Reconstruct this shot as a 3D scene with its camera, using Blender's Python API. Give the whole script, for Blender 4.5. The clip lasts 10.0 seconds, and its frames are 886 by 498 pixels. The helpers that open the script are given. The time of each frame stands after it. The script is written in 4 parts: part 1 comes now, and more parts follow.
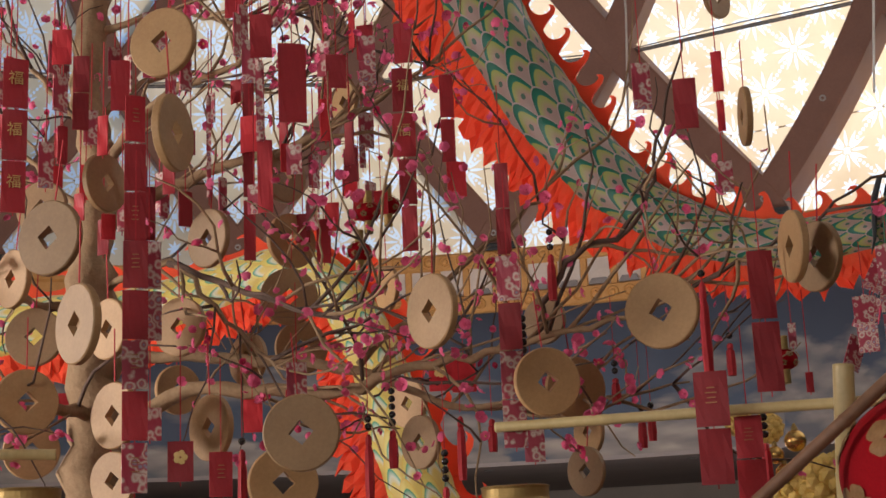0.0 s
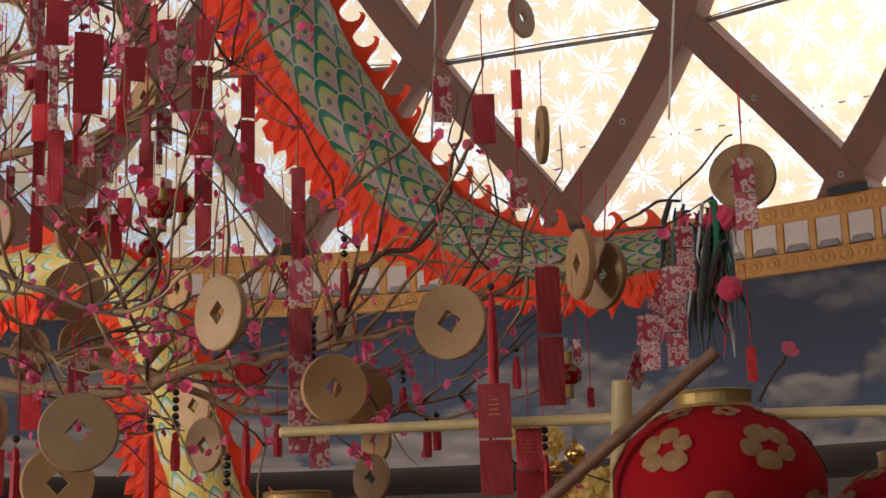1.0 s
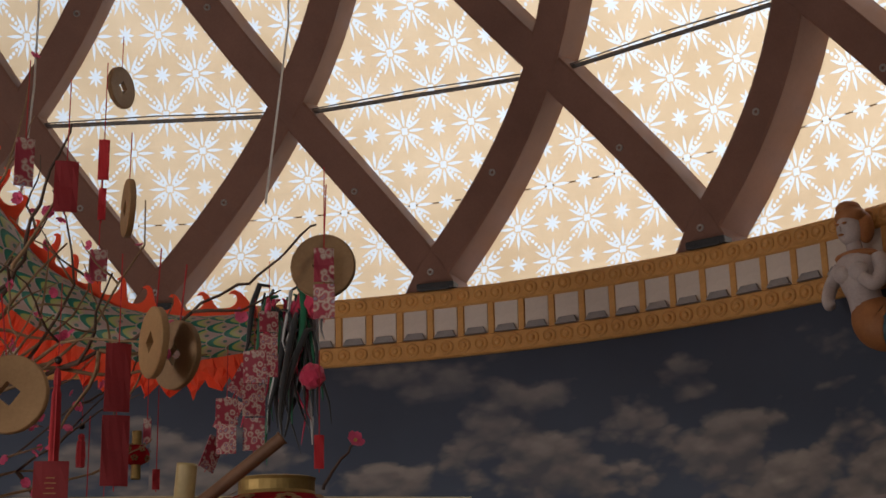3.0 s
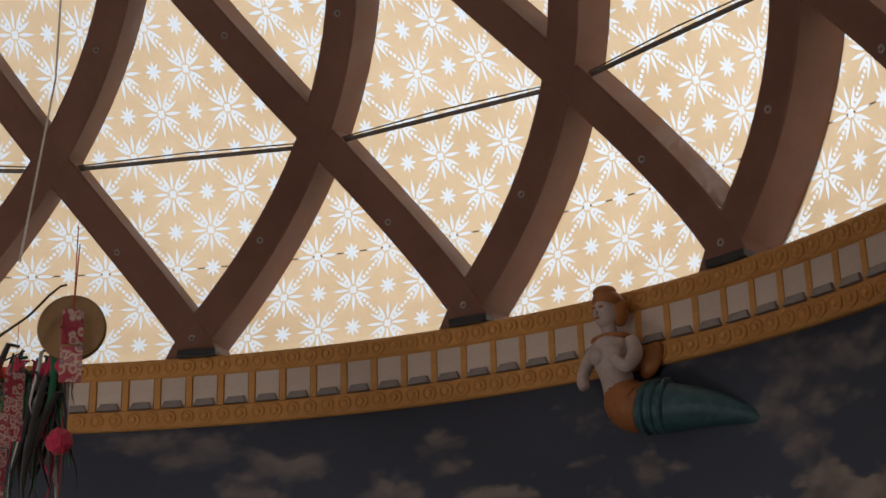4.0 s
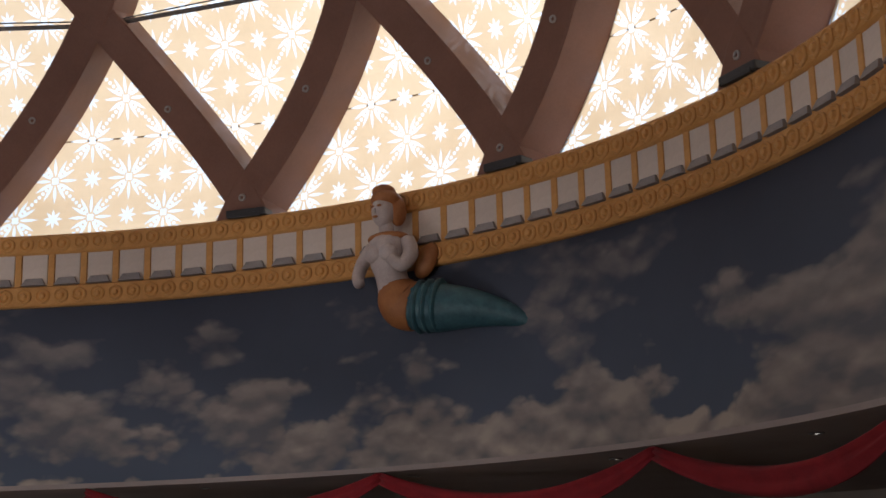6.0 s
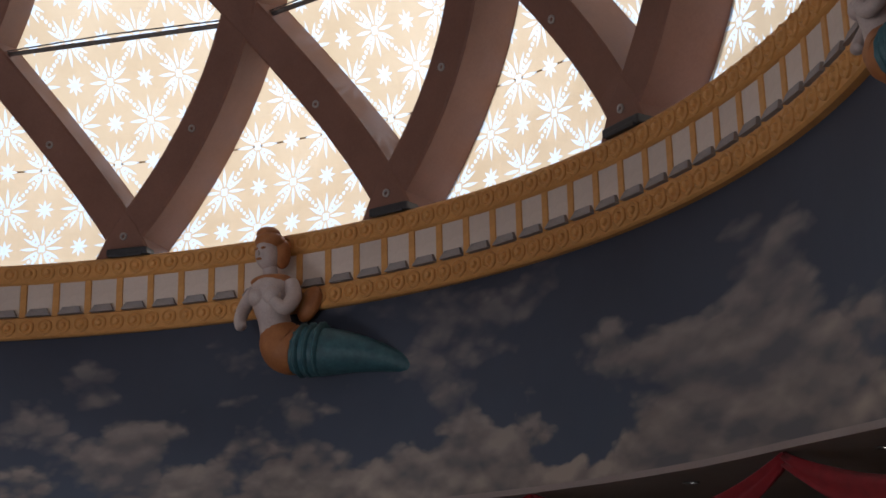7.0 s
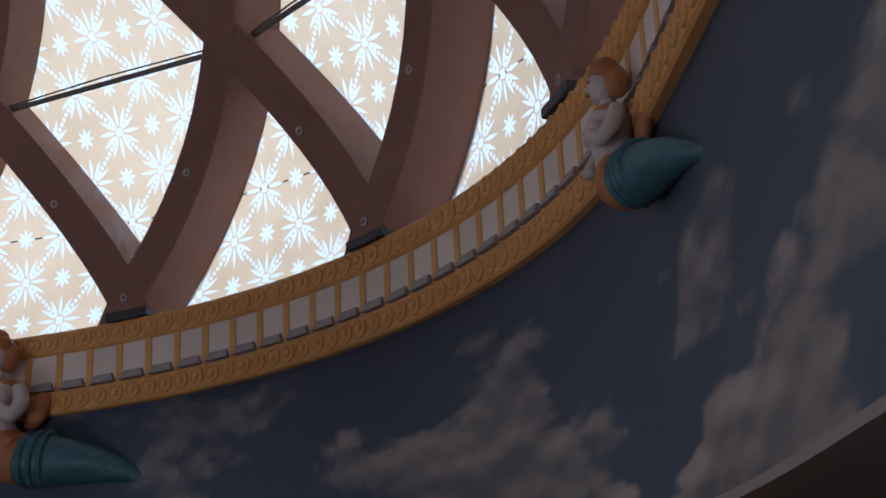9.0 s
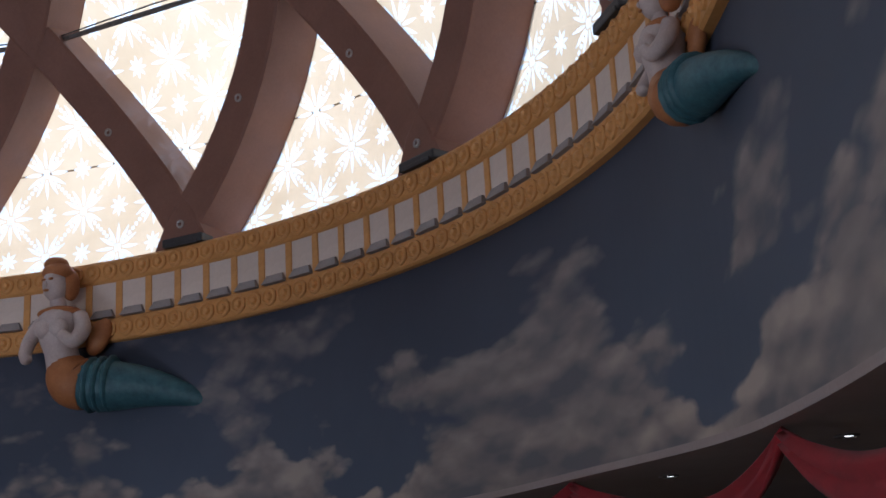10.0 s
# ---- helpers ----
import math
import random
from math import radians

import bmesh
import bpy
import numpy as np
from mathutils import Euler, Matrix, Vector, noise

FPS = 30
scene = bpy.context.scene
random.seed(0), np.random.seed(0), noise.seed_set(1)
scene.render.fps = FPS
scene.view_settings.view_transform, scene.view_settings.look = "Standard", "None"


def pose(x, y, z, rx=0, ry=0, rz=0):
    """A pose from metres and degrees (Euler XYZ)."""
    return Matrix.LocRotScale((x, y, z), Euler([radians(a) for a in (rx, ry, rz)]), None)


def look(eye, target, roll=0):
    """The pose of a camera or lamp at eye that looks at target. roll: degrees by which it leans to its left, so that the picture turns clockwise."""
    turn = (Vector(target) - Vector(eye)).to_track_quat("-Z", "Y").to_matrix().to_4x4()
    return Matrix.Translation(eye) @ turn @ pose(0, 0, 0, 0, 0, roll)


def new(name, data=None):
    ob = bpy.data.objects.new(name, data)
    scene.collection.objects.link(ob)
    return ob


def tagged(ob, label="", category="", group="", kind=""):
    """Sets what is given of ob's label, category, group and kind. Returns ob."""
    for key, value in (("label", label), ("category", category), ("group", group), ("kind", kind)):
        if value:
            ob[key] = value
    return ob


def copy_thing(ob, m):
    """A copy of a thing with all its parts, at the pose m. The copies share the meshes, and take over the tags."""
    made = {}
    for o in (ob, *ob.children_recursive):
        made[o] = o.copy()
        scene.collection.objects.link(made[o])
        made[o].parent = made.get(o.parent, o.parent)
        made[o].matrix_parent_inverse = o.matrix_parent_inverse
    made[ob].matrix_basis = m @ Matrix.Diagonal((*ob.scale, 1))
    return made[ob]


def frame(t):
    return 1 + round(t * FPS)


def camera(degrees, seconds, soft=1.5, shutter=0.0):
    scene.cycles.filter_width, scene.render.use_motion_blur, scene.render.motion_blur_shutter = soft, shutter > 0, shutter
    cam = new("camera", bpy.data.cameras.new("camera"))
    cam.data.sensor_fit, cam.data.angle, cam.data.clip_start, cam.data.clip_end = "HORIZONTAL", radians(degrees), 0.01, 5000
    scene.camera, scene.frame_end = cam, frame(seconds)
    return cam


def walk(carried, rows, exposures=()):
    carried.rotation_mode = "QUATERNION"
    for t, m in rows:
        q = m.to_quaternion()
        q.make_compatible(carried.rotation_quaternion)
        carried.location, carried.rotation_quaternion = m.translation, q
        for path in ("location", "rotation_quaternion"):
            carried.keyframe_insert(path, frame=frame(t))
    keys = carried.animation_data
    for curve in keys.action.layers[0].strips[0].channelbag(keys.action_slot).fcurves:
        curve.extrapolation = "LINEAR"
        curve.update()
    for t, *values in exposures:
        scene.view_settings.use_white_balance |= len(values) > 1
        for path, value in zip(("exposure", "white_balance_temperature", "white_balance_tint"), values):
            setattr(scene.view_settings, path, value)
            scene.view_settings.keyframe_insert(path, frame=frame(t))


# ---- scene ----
EXPOSURES = [(0.0, 1.0, 5600, 10), (1.0, 0.9, 5600, 10), (2.0, 0.52, 5600, 10), (3.5, 0.05, 5850, 10), (4.5, -0.05, 5950, 10), (5.2, 0.05, 5800, 10), (6.5, 0.62, 5250, 10), (7.0, 0.35, 5200, 10), (7.5, 0.45, 4800, 10), (8.0, 0.05, 4750, 10), (8.5, -0.25, 4800, 10), (9.0, 0.2, 4700, 10), (9.5, 0.62, 4700, 10), (10.0, 0.6, 4700, 10)]
cam = camera(35.15, 10.0, soft=1.6)


def aim(x, y, z, right, up, lean):
    """A pose from the eye, the bearing to the right of +y, the upward tilt and the lean."""
    way = Vector((math.sin(radians(right)) * math.cos(radians(up)), math.cos(radians(right)) * math.cos(radians(up)), math.sin(radians(up))))
    eye = Vector((x, y, z))
    return look(eye, eye + way, lean)


walk(cam, [
    (0.0, aim(-0.055, -0.009, 1.6, -18.64, 12.55, -2.51)),
    (0.5, aim(-0.042, -0.005, 1.6, -14.05, 12.76, -2.28)),
    (1.0, aim(-0.031, -0.003, 1.6, -10.37, 12.52, -1.56)),
    (1.5, aim(-0.019, -0.001, 1.6, -6.37, 12.84, -1.11)),
    (2.0, aim(-0.006, -0, 1.6, -2.08, 13.79, -0.79)),
    (2.2, aim(0, 0, 1.6, -0.03, 14.19, -1.03)),
    (3.3, aim(0.028, -0.002, 1.6, 9.32, 16.14, -1.40)),
    (3.5, aim(0.034, -0.003, 1.6, 11.54, 16.74, -1.49)),
    (4.0, aim(0.048, -0.007, 1.6, 16.49, 18.14, -1.63)),
    (4.5, aim(0.058, -0.01, 1.6, 20.04, 17.74, -1.67)),
    (5.0, aim(0.067, -0.014, 1.6, 23.25, 15.01, -1.49)),
    (5.2, aim(0.069, -0.015, 1.6, 23.95, 13.69, -1.52)),
    (6.3, aim(0.076, -0.018, 1.6, 26.46, 13.98, -1.18)),
    (6.5, aim(0.078, -0.019, 1.6, 27.30, 14.53, -1.12)),
    (7.0, aim(0.086, -0.024, 1.6, 30.53, 15.40, -1.39)),
    (7.5, aim(0.094, -0.028, 1.6, 33.45, 16.69, -1.52)),
    (8.0, aim(0.1, -0.032, 1.6, 35.81, 18.69, -1.29)),
    (8.5, aim(0.108, -0.039, 1.6, 39.49, 19.71, -1.81)),
    (9.0, aim(0.113, -0.043, 1.6, 41.61, 19.54, -2.91)),
    (9.5, aim(0.113, -0.043, 1.6, 41.69, 18.85, -3.38)),
    (10.0, aim(0.107, -0.038, 1.6, 39.15, 16.41, -3.29)),
], exposures=EXPOSURES)


# ---- sky, sun and added fill lamps ----
world = bpy.data.worlds.new("sky")
scene.world = world
world.use_nodes = True
wn = world.node_tree
sky = wn.nodes.new("ShaderNodeTexSky")
sky.sky_type, sky.sun_disc = "NISHITA", False
SUN_UP, SUN_RIGHT = radians(33), radians(59)
sky.sun_elevation, sky.sun_rotation = SUN_UP, SUN_RIGHT
sky.air_density, sky.dust_density = 1.0, 2.0
wn.nodes["Background"].inputs["Strength"].default_value = 0.122
wn.links.new(sky.outputs[0], wn.nodes["Background"].inputs["Color"])

sun = new("sun", bpy.data.lights.new("sun", "SUN"))
sun.data.energy, sun.data.angle, sun.data.color = 3.5, radians(0.6), (1.0, 0.94, 0.85)
sun_way = Vector((math.sin(SUN_RIGHT) * math.cos(SUN_UP), math.cos(SUN_RIGHT) * math.cos(SUN_UP), math.sin(SUN_UP)))
sun.matrix_world = look(sun_way * 50, (0, 0, 0))


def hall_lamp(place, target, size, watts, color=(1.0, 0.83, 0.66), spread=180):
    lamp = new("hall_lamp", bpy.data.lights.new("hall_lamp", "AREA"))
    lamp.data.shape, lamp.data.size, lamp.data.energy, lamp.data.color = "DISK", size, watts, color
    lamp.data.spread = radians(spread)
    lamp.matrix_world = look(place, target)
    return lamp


# unseen soft lamps added under the soffit to brighten tree, dragon and cornice
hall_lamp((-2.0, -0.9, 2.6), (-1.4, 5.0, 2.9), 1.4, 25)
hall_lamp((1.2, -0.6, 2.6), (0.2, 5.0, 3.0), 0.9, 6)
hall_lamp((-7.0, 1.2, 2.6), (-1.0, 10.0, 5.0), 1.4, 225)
# unseen uplight added low beyond the tree to brighten drum wall, cornice and ribs
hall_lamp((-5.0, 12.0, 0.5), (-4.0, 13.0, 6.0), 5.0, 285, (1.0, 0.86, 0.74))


# ---- materials ----
def shader(name):
    m = bpy.data.materials.new(name)
    m.use_nodes = True
    return m, m.node_tree.nodes, m.node_tree.links, m.node_tree.nodes["Principled BSDF"]


def noise_node(n, l, scale, detail=4, coord="Object", rough=0.55):
    tc = n.new("ShaderNodeTexCoord")
    t = n.new("ShaderNodeTexNoise")
    t.inputs["Scale"].default_value, t.inputs["Detail"].default_value, t.inputs["Roughness"].default_value = scale, detail, rough
    l.new(tc.outputs[coord], t.inputs["Vector"])
    return t


def ramp(n, l, src, stops):
    r = n.new("ShaderNodeValToRGB")
    el = r.color_ramp.elements
    while len(el) < len(stops):
        el.new(0.5)
    for e, (p, c) in zip(el, stops):
        e.position, e.color = p, (*c, 1)
    l.new(src, r.inputs[0])
    return r


def worn(name, dark, light, rough=0.6, scale=6.0, fine=60.0, metal=0.0, bump=0.25, depth=0.004, varied=0.0, sheen=0.0):
    """A surface of two tones with blotches, fine grain and relief; varied: how far objects differ."""
    m, n, l, b = shader(name)
    big, small = noise_node(n, l, scale), noise_node(n, l, fine, 3)
    mix = n.new("ShaderNodeMath")
    mix.operation = "MULTIPLY_ADD"
    mix.inputs[1].default_value = 0.35
    l.new(small.outputs[0], mix.inputs[0])
    half = n.new("ShaderNodeMath")
    half.operation = "MULTIPLY"
    half.inputs[1].default_value = 0.65
    l.new(big.outputs[0], half.inputs[0])
    l.new(half.outputs[0], mix.inputs[2])
    col = ramp(n, l, mix.outputs[0], [(0.32, dark), (0.68, light)])
    out = col.outputs[0]
    if varied:
        info, hsv = n.new("ShaderNodeObjectInfo"), n.new("ShaderNodeHueSaturation")
        mr = n.new("ShaderNodeMapRange")
        mr.inputs["To Min"].default_value, mr.inputs["To Max"].default_value = 1 - varied, 1 + varied
        l.new(info.outputs["Random"], mr.inputs[0])
        l.new(mr.outputs[0], hsv.inputs["Value"])
        l.new(out, hsv.inputs["Color"])
        out = hsv.outputs[0]
    l.new(out, b.inputs["Base Color"])
    b.inputs["Roughness"].default_value, b.inputs["Metallic"].default_value = rough, metal
    if sheen:
        b.inputs["Sheen Weight"].default_value = sheen
    bp = n.new("ShaderNodeBump")
    bp.inputs["Strength"].default_value, bp.inputs["Distance"].default_value = bump, depth
    l.new(mix.outputs[0], bp.inputs["Height"])
    l.new(bp.outputs[0], b.inputs["Normal"])
    return m


def calc(n, l, op, a, b=0.0, c=0.0):
    k = n.new("ShaderNodeMath")
    k.operation = op
    for i, v in enumerate((a, b, c)):
        if isinstance(v, (int, float)):
            k.inputs[i].default_value = v
        else:
            l.new(v, k.inputs[i])
    return k.outputs[0]


def printed_film():
    """Frosted tan film on glass, with clear daisies, small stars and dotted lines cut out of it, four daisies to a bay."""
    m, n, l, b = shader("printed_film")
    n.remove(b)
    uv = n.new("ShaderNodeUVMap")
    sep = n.new("ShaderNodeSeparateXYZ")
    l.new(uv.outputs[0], sep.inputs[0])
    u, v = sep.outputs[0], sep.outputs[1]
    p, q = calc(n, l, "ADD", u, v), calc(n, l, "SUBTRACT", u, v)

    def centred(x, shift):
        return calc(n, l, "SUBTRACT", calc(n, l, "FRACT", calc(n, l, "ADD", x, shift)), 0.5)

    def flower(px, qx, petals, start, tip, wide, core, turn):
        """Pointed leaf-shaped petals from start to tip round a disc."""
        r = calc(n, l, "SQRT", calc(n, l, "ADD", calc(n, l, "MULTIPLY", px, px), calc(n, l, "MULTIPLY", qx, qx)))
        th = calc(n, l, "ADD", calc(n, l, "ARCTAN2", qx, px), math.pi + turn)
        step = 2 * math.pi / petals
        phi = calc(n, l, "MULTIPLY", centred(calc(n, l, "DIVIDE", th, step), 0.5), step)
        across = calc(n, l, "ABSOLUTE", calc(n, l, "MULTIPLY", r, calc(n, l, "SINE", phi)))
        along = calc(n, l, "MULTIPLY", r, calc(n, l, "COSINE", phi))
        f = calc(n, l, "DIVIDE", calc(n, l, "SUBTRACT", along, start), tip - start)
        f = calc(n, l, "MINIMUM", calc(n, l, "MAXIMUM", f, 0.0), 1.0)
        leaf = calc(n, l, "MULTIPLY", calc(n, l, "SINE", calc(n, l, "MULTIPLY", calc(n, l, "POWER", f, 0.8), math.pi)), wide)
        petal = calc(n, l, "GREATER_THAN", leaf, across)
        return calc(n, l, "MAXIMUM", petal, calc(n, l, "LESS_THAN", r, core))

    big = flower(centred(p, 0.5), centred(q, 0.5), 12, 0.085, 0.425, 0.029, 0.06, radians(15))
    small = flower(centred(p, 0.0), centred(q, 0.0), 8, 0.02, 0.18, 0.026, 0.07, 0.0)

    def dots(a, c):
        d = calc(n, l, "DIVIDE", centred(calc(n, l, "MULTIPLY", a, 11), 0.0), 11)
        rr = calc(n, l, "ADD", calc(n, l, "MULTIPLY", d, d), calc(n, l, "MULTIPLY", c, c))
        return calc(n, l, "LESS_THAN", rr, 0.033 ** 2)

    line = calc(n, l, "MAXIMUM", dots(p, centred(q, 0.5)), dots(q, centred(p, 0.5)))
    cut = calc(n, l, "MAXIMUM", calc(n, l, "MAXIMUM", big, small), line)
    # the level joint between two sheets of film, dark where the film is not cut away
    joint = calc(n, l, "LESS_THAN", calc(n, l, "ABSOLUTE", calc(n, l, "SUBTRACT", v, 0.5)), 0.010)
    film, clear, diff = n.new("ShaderNodeBsdfTranslucent"), n.new("ShaderNodeBsdfTransparent"), n.new("ShaderNodeBsdfDiffuse")
    blot = noise_node(n, l, 0.9)
    tone = ramp(n, l, blot.outputs[0], [(0.3, FILM_DARK), (0.7, FILM_LIGHT)])
    dark = n.new("ShaderNodeMix")
    dark.data_type = "RGBA"
    l.new(joint, dark.inputs[0])
    l.new(tone.outputs[0], dark.inputs[6])
    dark.inputs[7].default_value = (0.10, 0.06, 0.03, 1)
    l.new(dark.outputs[2], film.inputs[0])
    diff.inputs[0].default_value = (0.55, 0.42, 0.26, 1)
    clear.inputs[0].default_value = (0.93, 0.95, 0.96, 1)
    cloth = n.new("ShaderNodeMixShader")
    cloth.inputs[0].default_value = 0.15
    l.new(film.outputs[0], cloth.inputs[1])
    l.new(diff.outputs[0], cloth.inputs[2])
    # the cut-outs are frosted: half haze, half clear
    haze = n.new("ShaderNodeBsdfTranslucent")
    haze.inputs[0].default_value = (0.525, 0.56, 0.575, 1)
    open_part = n.new("ShaderNodeMixShader")
    open_part.inputs[0].default_value = 0.90
    l.new(clear.outputs[0], open_part.inputs[1])
    l.new(haze.outputs[0], open_part.inputs[2])
    mix = n.new("ShaderNodeMixShader")
    l.new(cut, mix.inputs[0])
    l.new(cloth.outputs[0], mix.inputs[1])
    l.new(open_part.outputs[0], mix.inputs[2])
    l.new(mix.outputs[0], n["Material Output"].inputs["Surface"])
    return m


FILM_DARK, FILM_LIGHT = (0.475, 0.355, 0.215), (0.55, 0.425, 0.275)


def cloud_mural():
    """Painted sky: deep blue with heaped clouds, crisp on top and thicker towards the lower edge."""
    m, n, l, b = shader("cloud_mural")
    uv = n.new("ShaderNodeUVMap")
    sep = n.new("ShaderNodeSeparateXYZ")
    l.new(uv.outputs[0], sep.inputs[0])
    low = n.new("ShaderNodeMapRange")  # 1 at the lower edge, 0 at the cornice
    low.inputs["From Min"].default_value, low.inputs["From Max"].default_value = 5.3, 3.05
    l.new(sep.outputs[1], low.inputs[0])

    def heap(lift):
        """How thick the cloud is at a point that much higher on the wall."""
        mp = n.new("ShaderNodeMapping")
        mp.inputs["Location"].default_value = (3.7, 1.3 + lift, 0.0)
        mp.inputs["Scale"].default_value = (0.58, 1.0, 1.0)
        l.new(uv.outputs[0], mp.inputs[0])
        warp = n.new("ShaderNodeTexNoise")
        warp.inputs["Scale"].default_value, warp.inputs["Detail"].default_value = 4.5, 3
        l.new(mp.outputs[0], warp.inputs[0])
        bent = n.new("ShaderNodeMix")
        bent.data_type = "RGBA"
        bent.blend_type = "LINEAR_LIGHT"
        bent.inputs[0].default_value = 0.07
        l.new(mp.outputs[0], bent.inputs[6])
        l.new(warp.outputs["Color"], bent.inputs[7])
        big = n.new("ShaderNodeTexNoise")
        big.inputs["Scale"].default_value, big.inputs["Detail"].default_value, big.inputs["Roughness"].default_value = 0.85, 2, 0.5
        l.new(bent.outputs[2], big.inputs[0])
        total = calc(n, l, "MULTIPLY_ADD", big.outputs[0], 1.25, -0.10)
        for scale, weight in ((2.0, 0.30), (4.6, 0.17), (10.0, 0.07)):
            puff = n.new("ShaderNodeTexVoronoi")
            puff.feature = "SMOOTH_F1"
            puff.inputs["Scale"].default_value, puff.inputs["Smoothness"].default_value = scale, 0.15
            l.new(bent.outputs[2], puff.inputs[0])
            total = calc(n, l, "ADD", total, calc(n, l, "MULTIPLY_ADD", puff.outputs["Distance"], -weight, weight * 0.42))
        return total

    here, above = heap(0.0), heap(0.16)
    bias = calc(n, l, "MULTIPLY_ADD", low.outputs[0], 0.28, -0.105)
    d = calc(n, l, "ADD", here, bias)
    crisp = calc(n, l, "MULTIPLY_ADD", low.outputs[0], -0.10, 0.16)
    edge = calc(n, l, "DIVIDE", calc(n, l, "SUBTRACT", d, 0.50), crisp)
    cover = calc(n, l, "MINIMUM", calc(n, l, "MAXIMUM", edge, 0.0), 1.0)
    lit = calc(n, l, "SUBTRACT", here, above)
    lit = calc(n, l, "MULTIPLY_ADD", lit, 2.2, 0.42)
    haze = noise_node(n, l, 0.8, 5, "UV")
    sky_tone = ramp(n, l, calc(n, l, "MULTIPLY_ADD", haze.outputs[0], 0.35, calc(n, l, "MULTIPLY", low.outputs[0], 0.8)), [(0.1, (0.033, 0.038, 0.060)), (0.9, (0.085, 0.108, 0.155))])
    cloud_tone = ramp(n, l, lit, [(0.15, (0.15, 0.145, 0.155)), (0.5, (0.29, 0.25, 0.225)), (0.85, (0.46, 0.39, 0.33))])
    mix = n.new("ShaderNodeMix")
    mix.data_type = "RGBA"
    strength = calc(n, l, "MULTIPLY_ADD", low.outputs[0], 0.70, 0.26)
    l.new(calc(n, l, "MULTIPLY", cover, strength), mix.inputs[0])
    l.new(sky_tone.outputs[0], mix.inputs[6])
    l.new(cloud_tone.outputs[0], mix.inputs[7])
    l.new(mix.outputs[2], b.inputs["Base Color"])
    b.inputs["Roughness"].default_value = 0.75
    return m


FILM = printed_film()
MURAL = cloud_mural()
RIB = worn("rib_paint", (0.165, 0.078, 0.052), (0.215, 0.105, 0.072), 0.7, 1.5, 30, bump=0.1)
STEEL = worn("dull_steel", (0.10, 0.09, 0.085), (0.2, 0.18, 0.165), 0.45, 20, 90, metal=0.4)
BOLT = worn("bolt_ring", (0.32, 0.29, 0.27), (0.45, 0.42, 0.4), 0.4, 20, 90, metal=0.5)
SHOE = worn("black_shoe", (0.018, 0.018, 0.02), (0.035, 0.034, 0.036), 0.5, 12, 60)
OCHRE = worn("ochre_plaster", (0.48, 0.232, 0.057), (0.63, 0.328, 0.096), 0.55, 3.0, 25, bump=0.3, depth=0.006)
CREAM = worn("cream_plaster", (0.56, 0.47, 0.40), (0.68, 0.58, 0.50), 0.7, 2.5, 30, varied=0.05)
LEDGE = worn("grey_ledge", (0.22, 0.20, 0.20), (0.32, 0.29, 0.28), 0.7, 4, 40)
SOFFIT = worn("soffit_paint", (0.30, 0.25, 0.235), (0.38, 0.32, 0.30), 0.7, 1.2, 40, bump=0.05)
FLOOR = worn("stone_floor", (0.30, 0.25, 0.2), (0.42, 0.36, 0.3), 0.25, 1.0, 20, bump=0.02)
PLASTER = worn("hall_plaster", (0.42, 0.36, 0.3), (0.5, 0.44, 0.37), 0.75, 1.0, 30)
DRAPE = worn("red_drape", (0.20, 0.008, 0.014), (0.32, 0.013, 0.02), 0.85, 5, 120, sheen=0.05)


# ---- the oval hall: the ring is the oval CENTRE + s * (ALONG cos + ACROSS sin), 18 bays round ----
CENTRE = Vector((-3.828, 10.620))
ALONG, ACROSS = Vector((1.883, 9.849)), Vector((11.955, -2.055))
BAYS, STEP = 18, 3.95
TURN = 2 * math.pi / BAYS


def oval(k):
    return CENTRE + ALONG * math.cos(k * TURN) + ACROSS * math.sin(k * TURN)


BEND_END, LOOP_END, LOOP_BACK = 5.6, 7.6, 15.0
RUN_WAY = (oval(BEND_END + 0.01) - oval(BEND_END - 0.01)) / 0.02


def plan(k):
    """The plan of the ring: an oval whose one flank runs on straight, then swings round behind to meet it again."""
    k = k % BAYS
    if k <= BEND_END or k >= LOOP_BACK:
        return oval(k)
    if k <= LOOP_END:
        return oval(BEND_END) + RUN_WAY * (k - BEND_END)
    p0, p1 = oval(BEND_END) + RUN_WAY * (LOOP_END - BEND_END), oval(LOOP_BACK)
    span = LOOP_BACK - LOOP_END
    m0, m1 = RUN_WAY * span, (oval(LOOP_BACK + 0.01) - oval(LOOP_BACK - 0.01)) / 0.02 * span
    t = (k - LOOP_END) / span
    return p0 * (2 * t ** 3 - 3 * t * t + 1) + m0 * (t ** 3 - 2 * t * t + t) + p1 * (3 * t * t - 2 * t ** 3) + m1 * (t ** 3 - t * t)


def ring(k, z, s=1.0):
    p = CENTRE + s * (plan(k) - CENTRE)
    return Vector((p.x, p.y, z))


def outward(k):
    d = ring(k + 0.01, 0) - ring(k - 0.01, 0)
    o = Vector((d.y, -d.x, 0)).normalized()
    return o if o.dot(ring(k, 0) - Vector((*CENTRE, 0))) > 0 else -o


def shell(z):
    """How far in the dome has come at the height z."""
    h = max(z - 6.6, 0.0)
    return 1.0 + 0.0122 * h - 0.0099 * h * h


def part(name, bm, material, parent=None, label="", smooth=False):
    me = bpy.data.meshes.new(name)
    bmesh.ops.recalc_face_normals(bm, faces=bm.faces)
    if smooth:
        for f in bm.faces:
            f.smooth = True
    bm.to_mesh(me)
    bm.free()
    for mat in (material if isinstance(material, (list, tuple)) else [material]):
        me.materials.append(mat)
    ob = new(name, me)
    ob.parent = parent
    if label:
        ob["label"] = label
    return ob


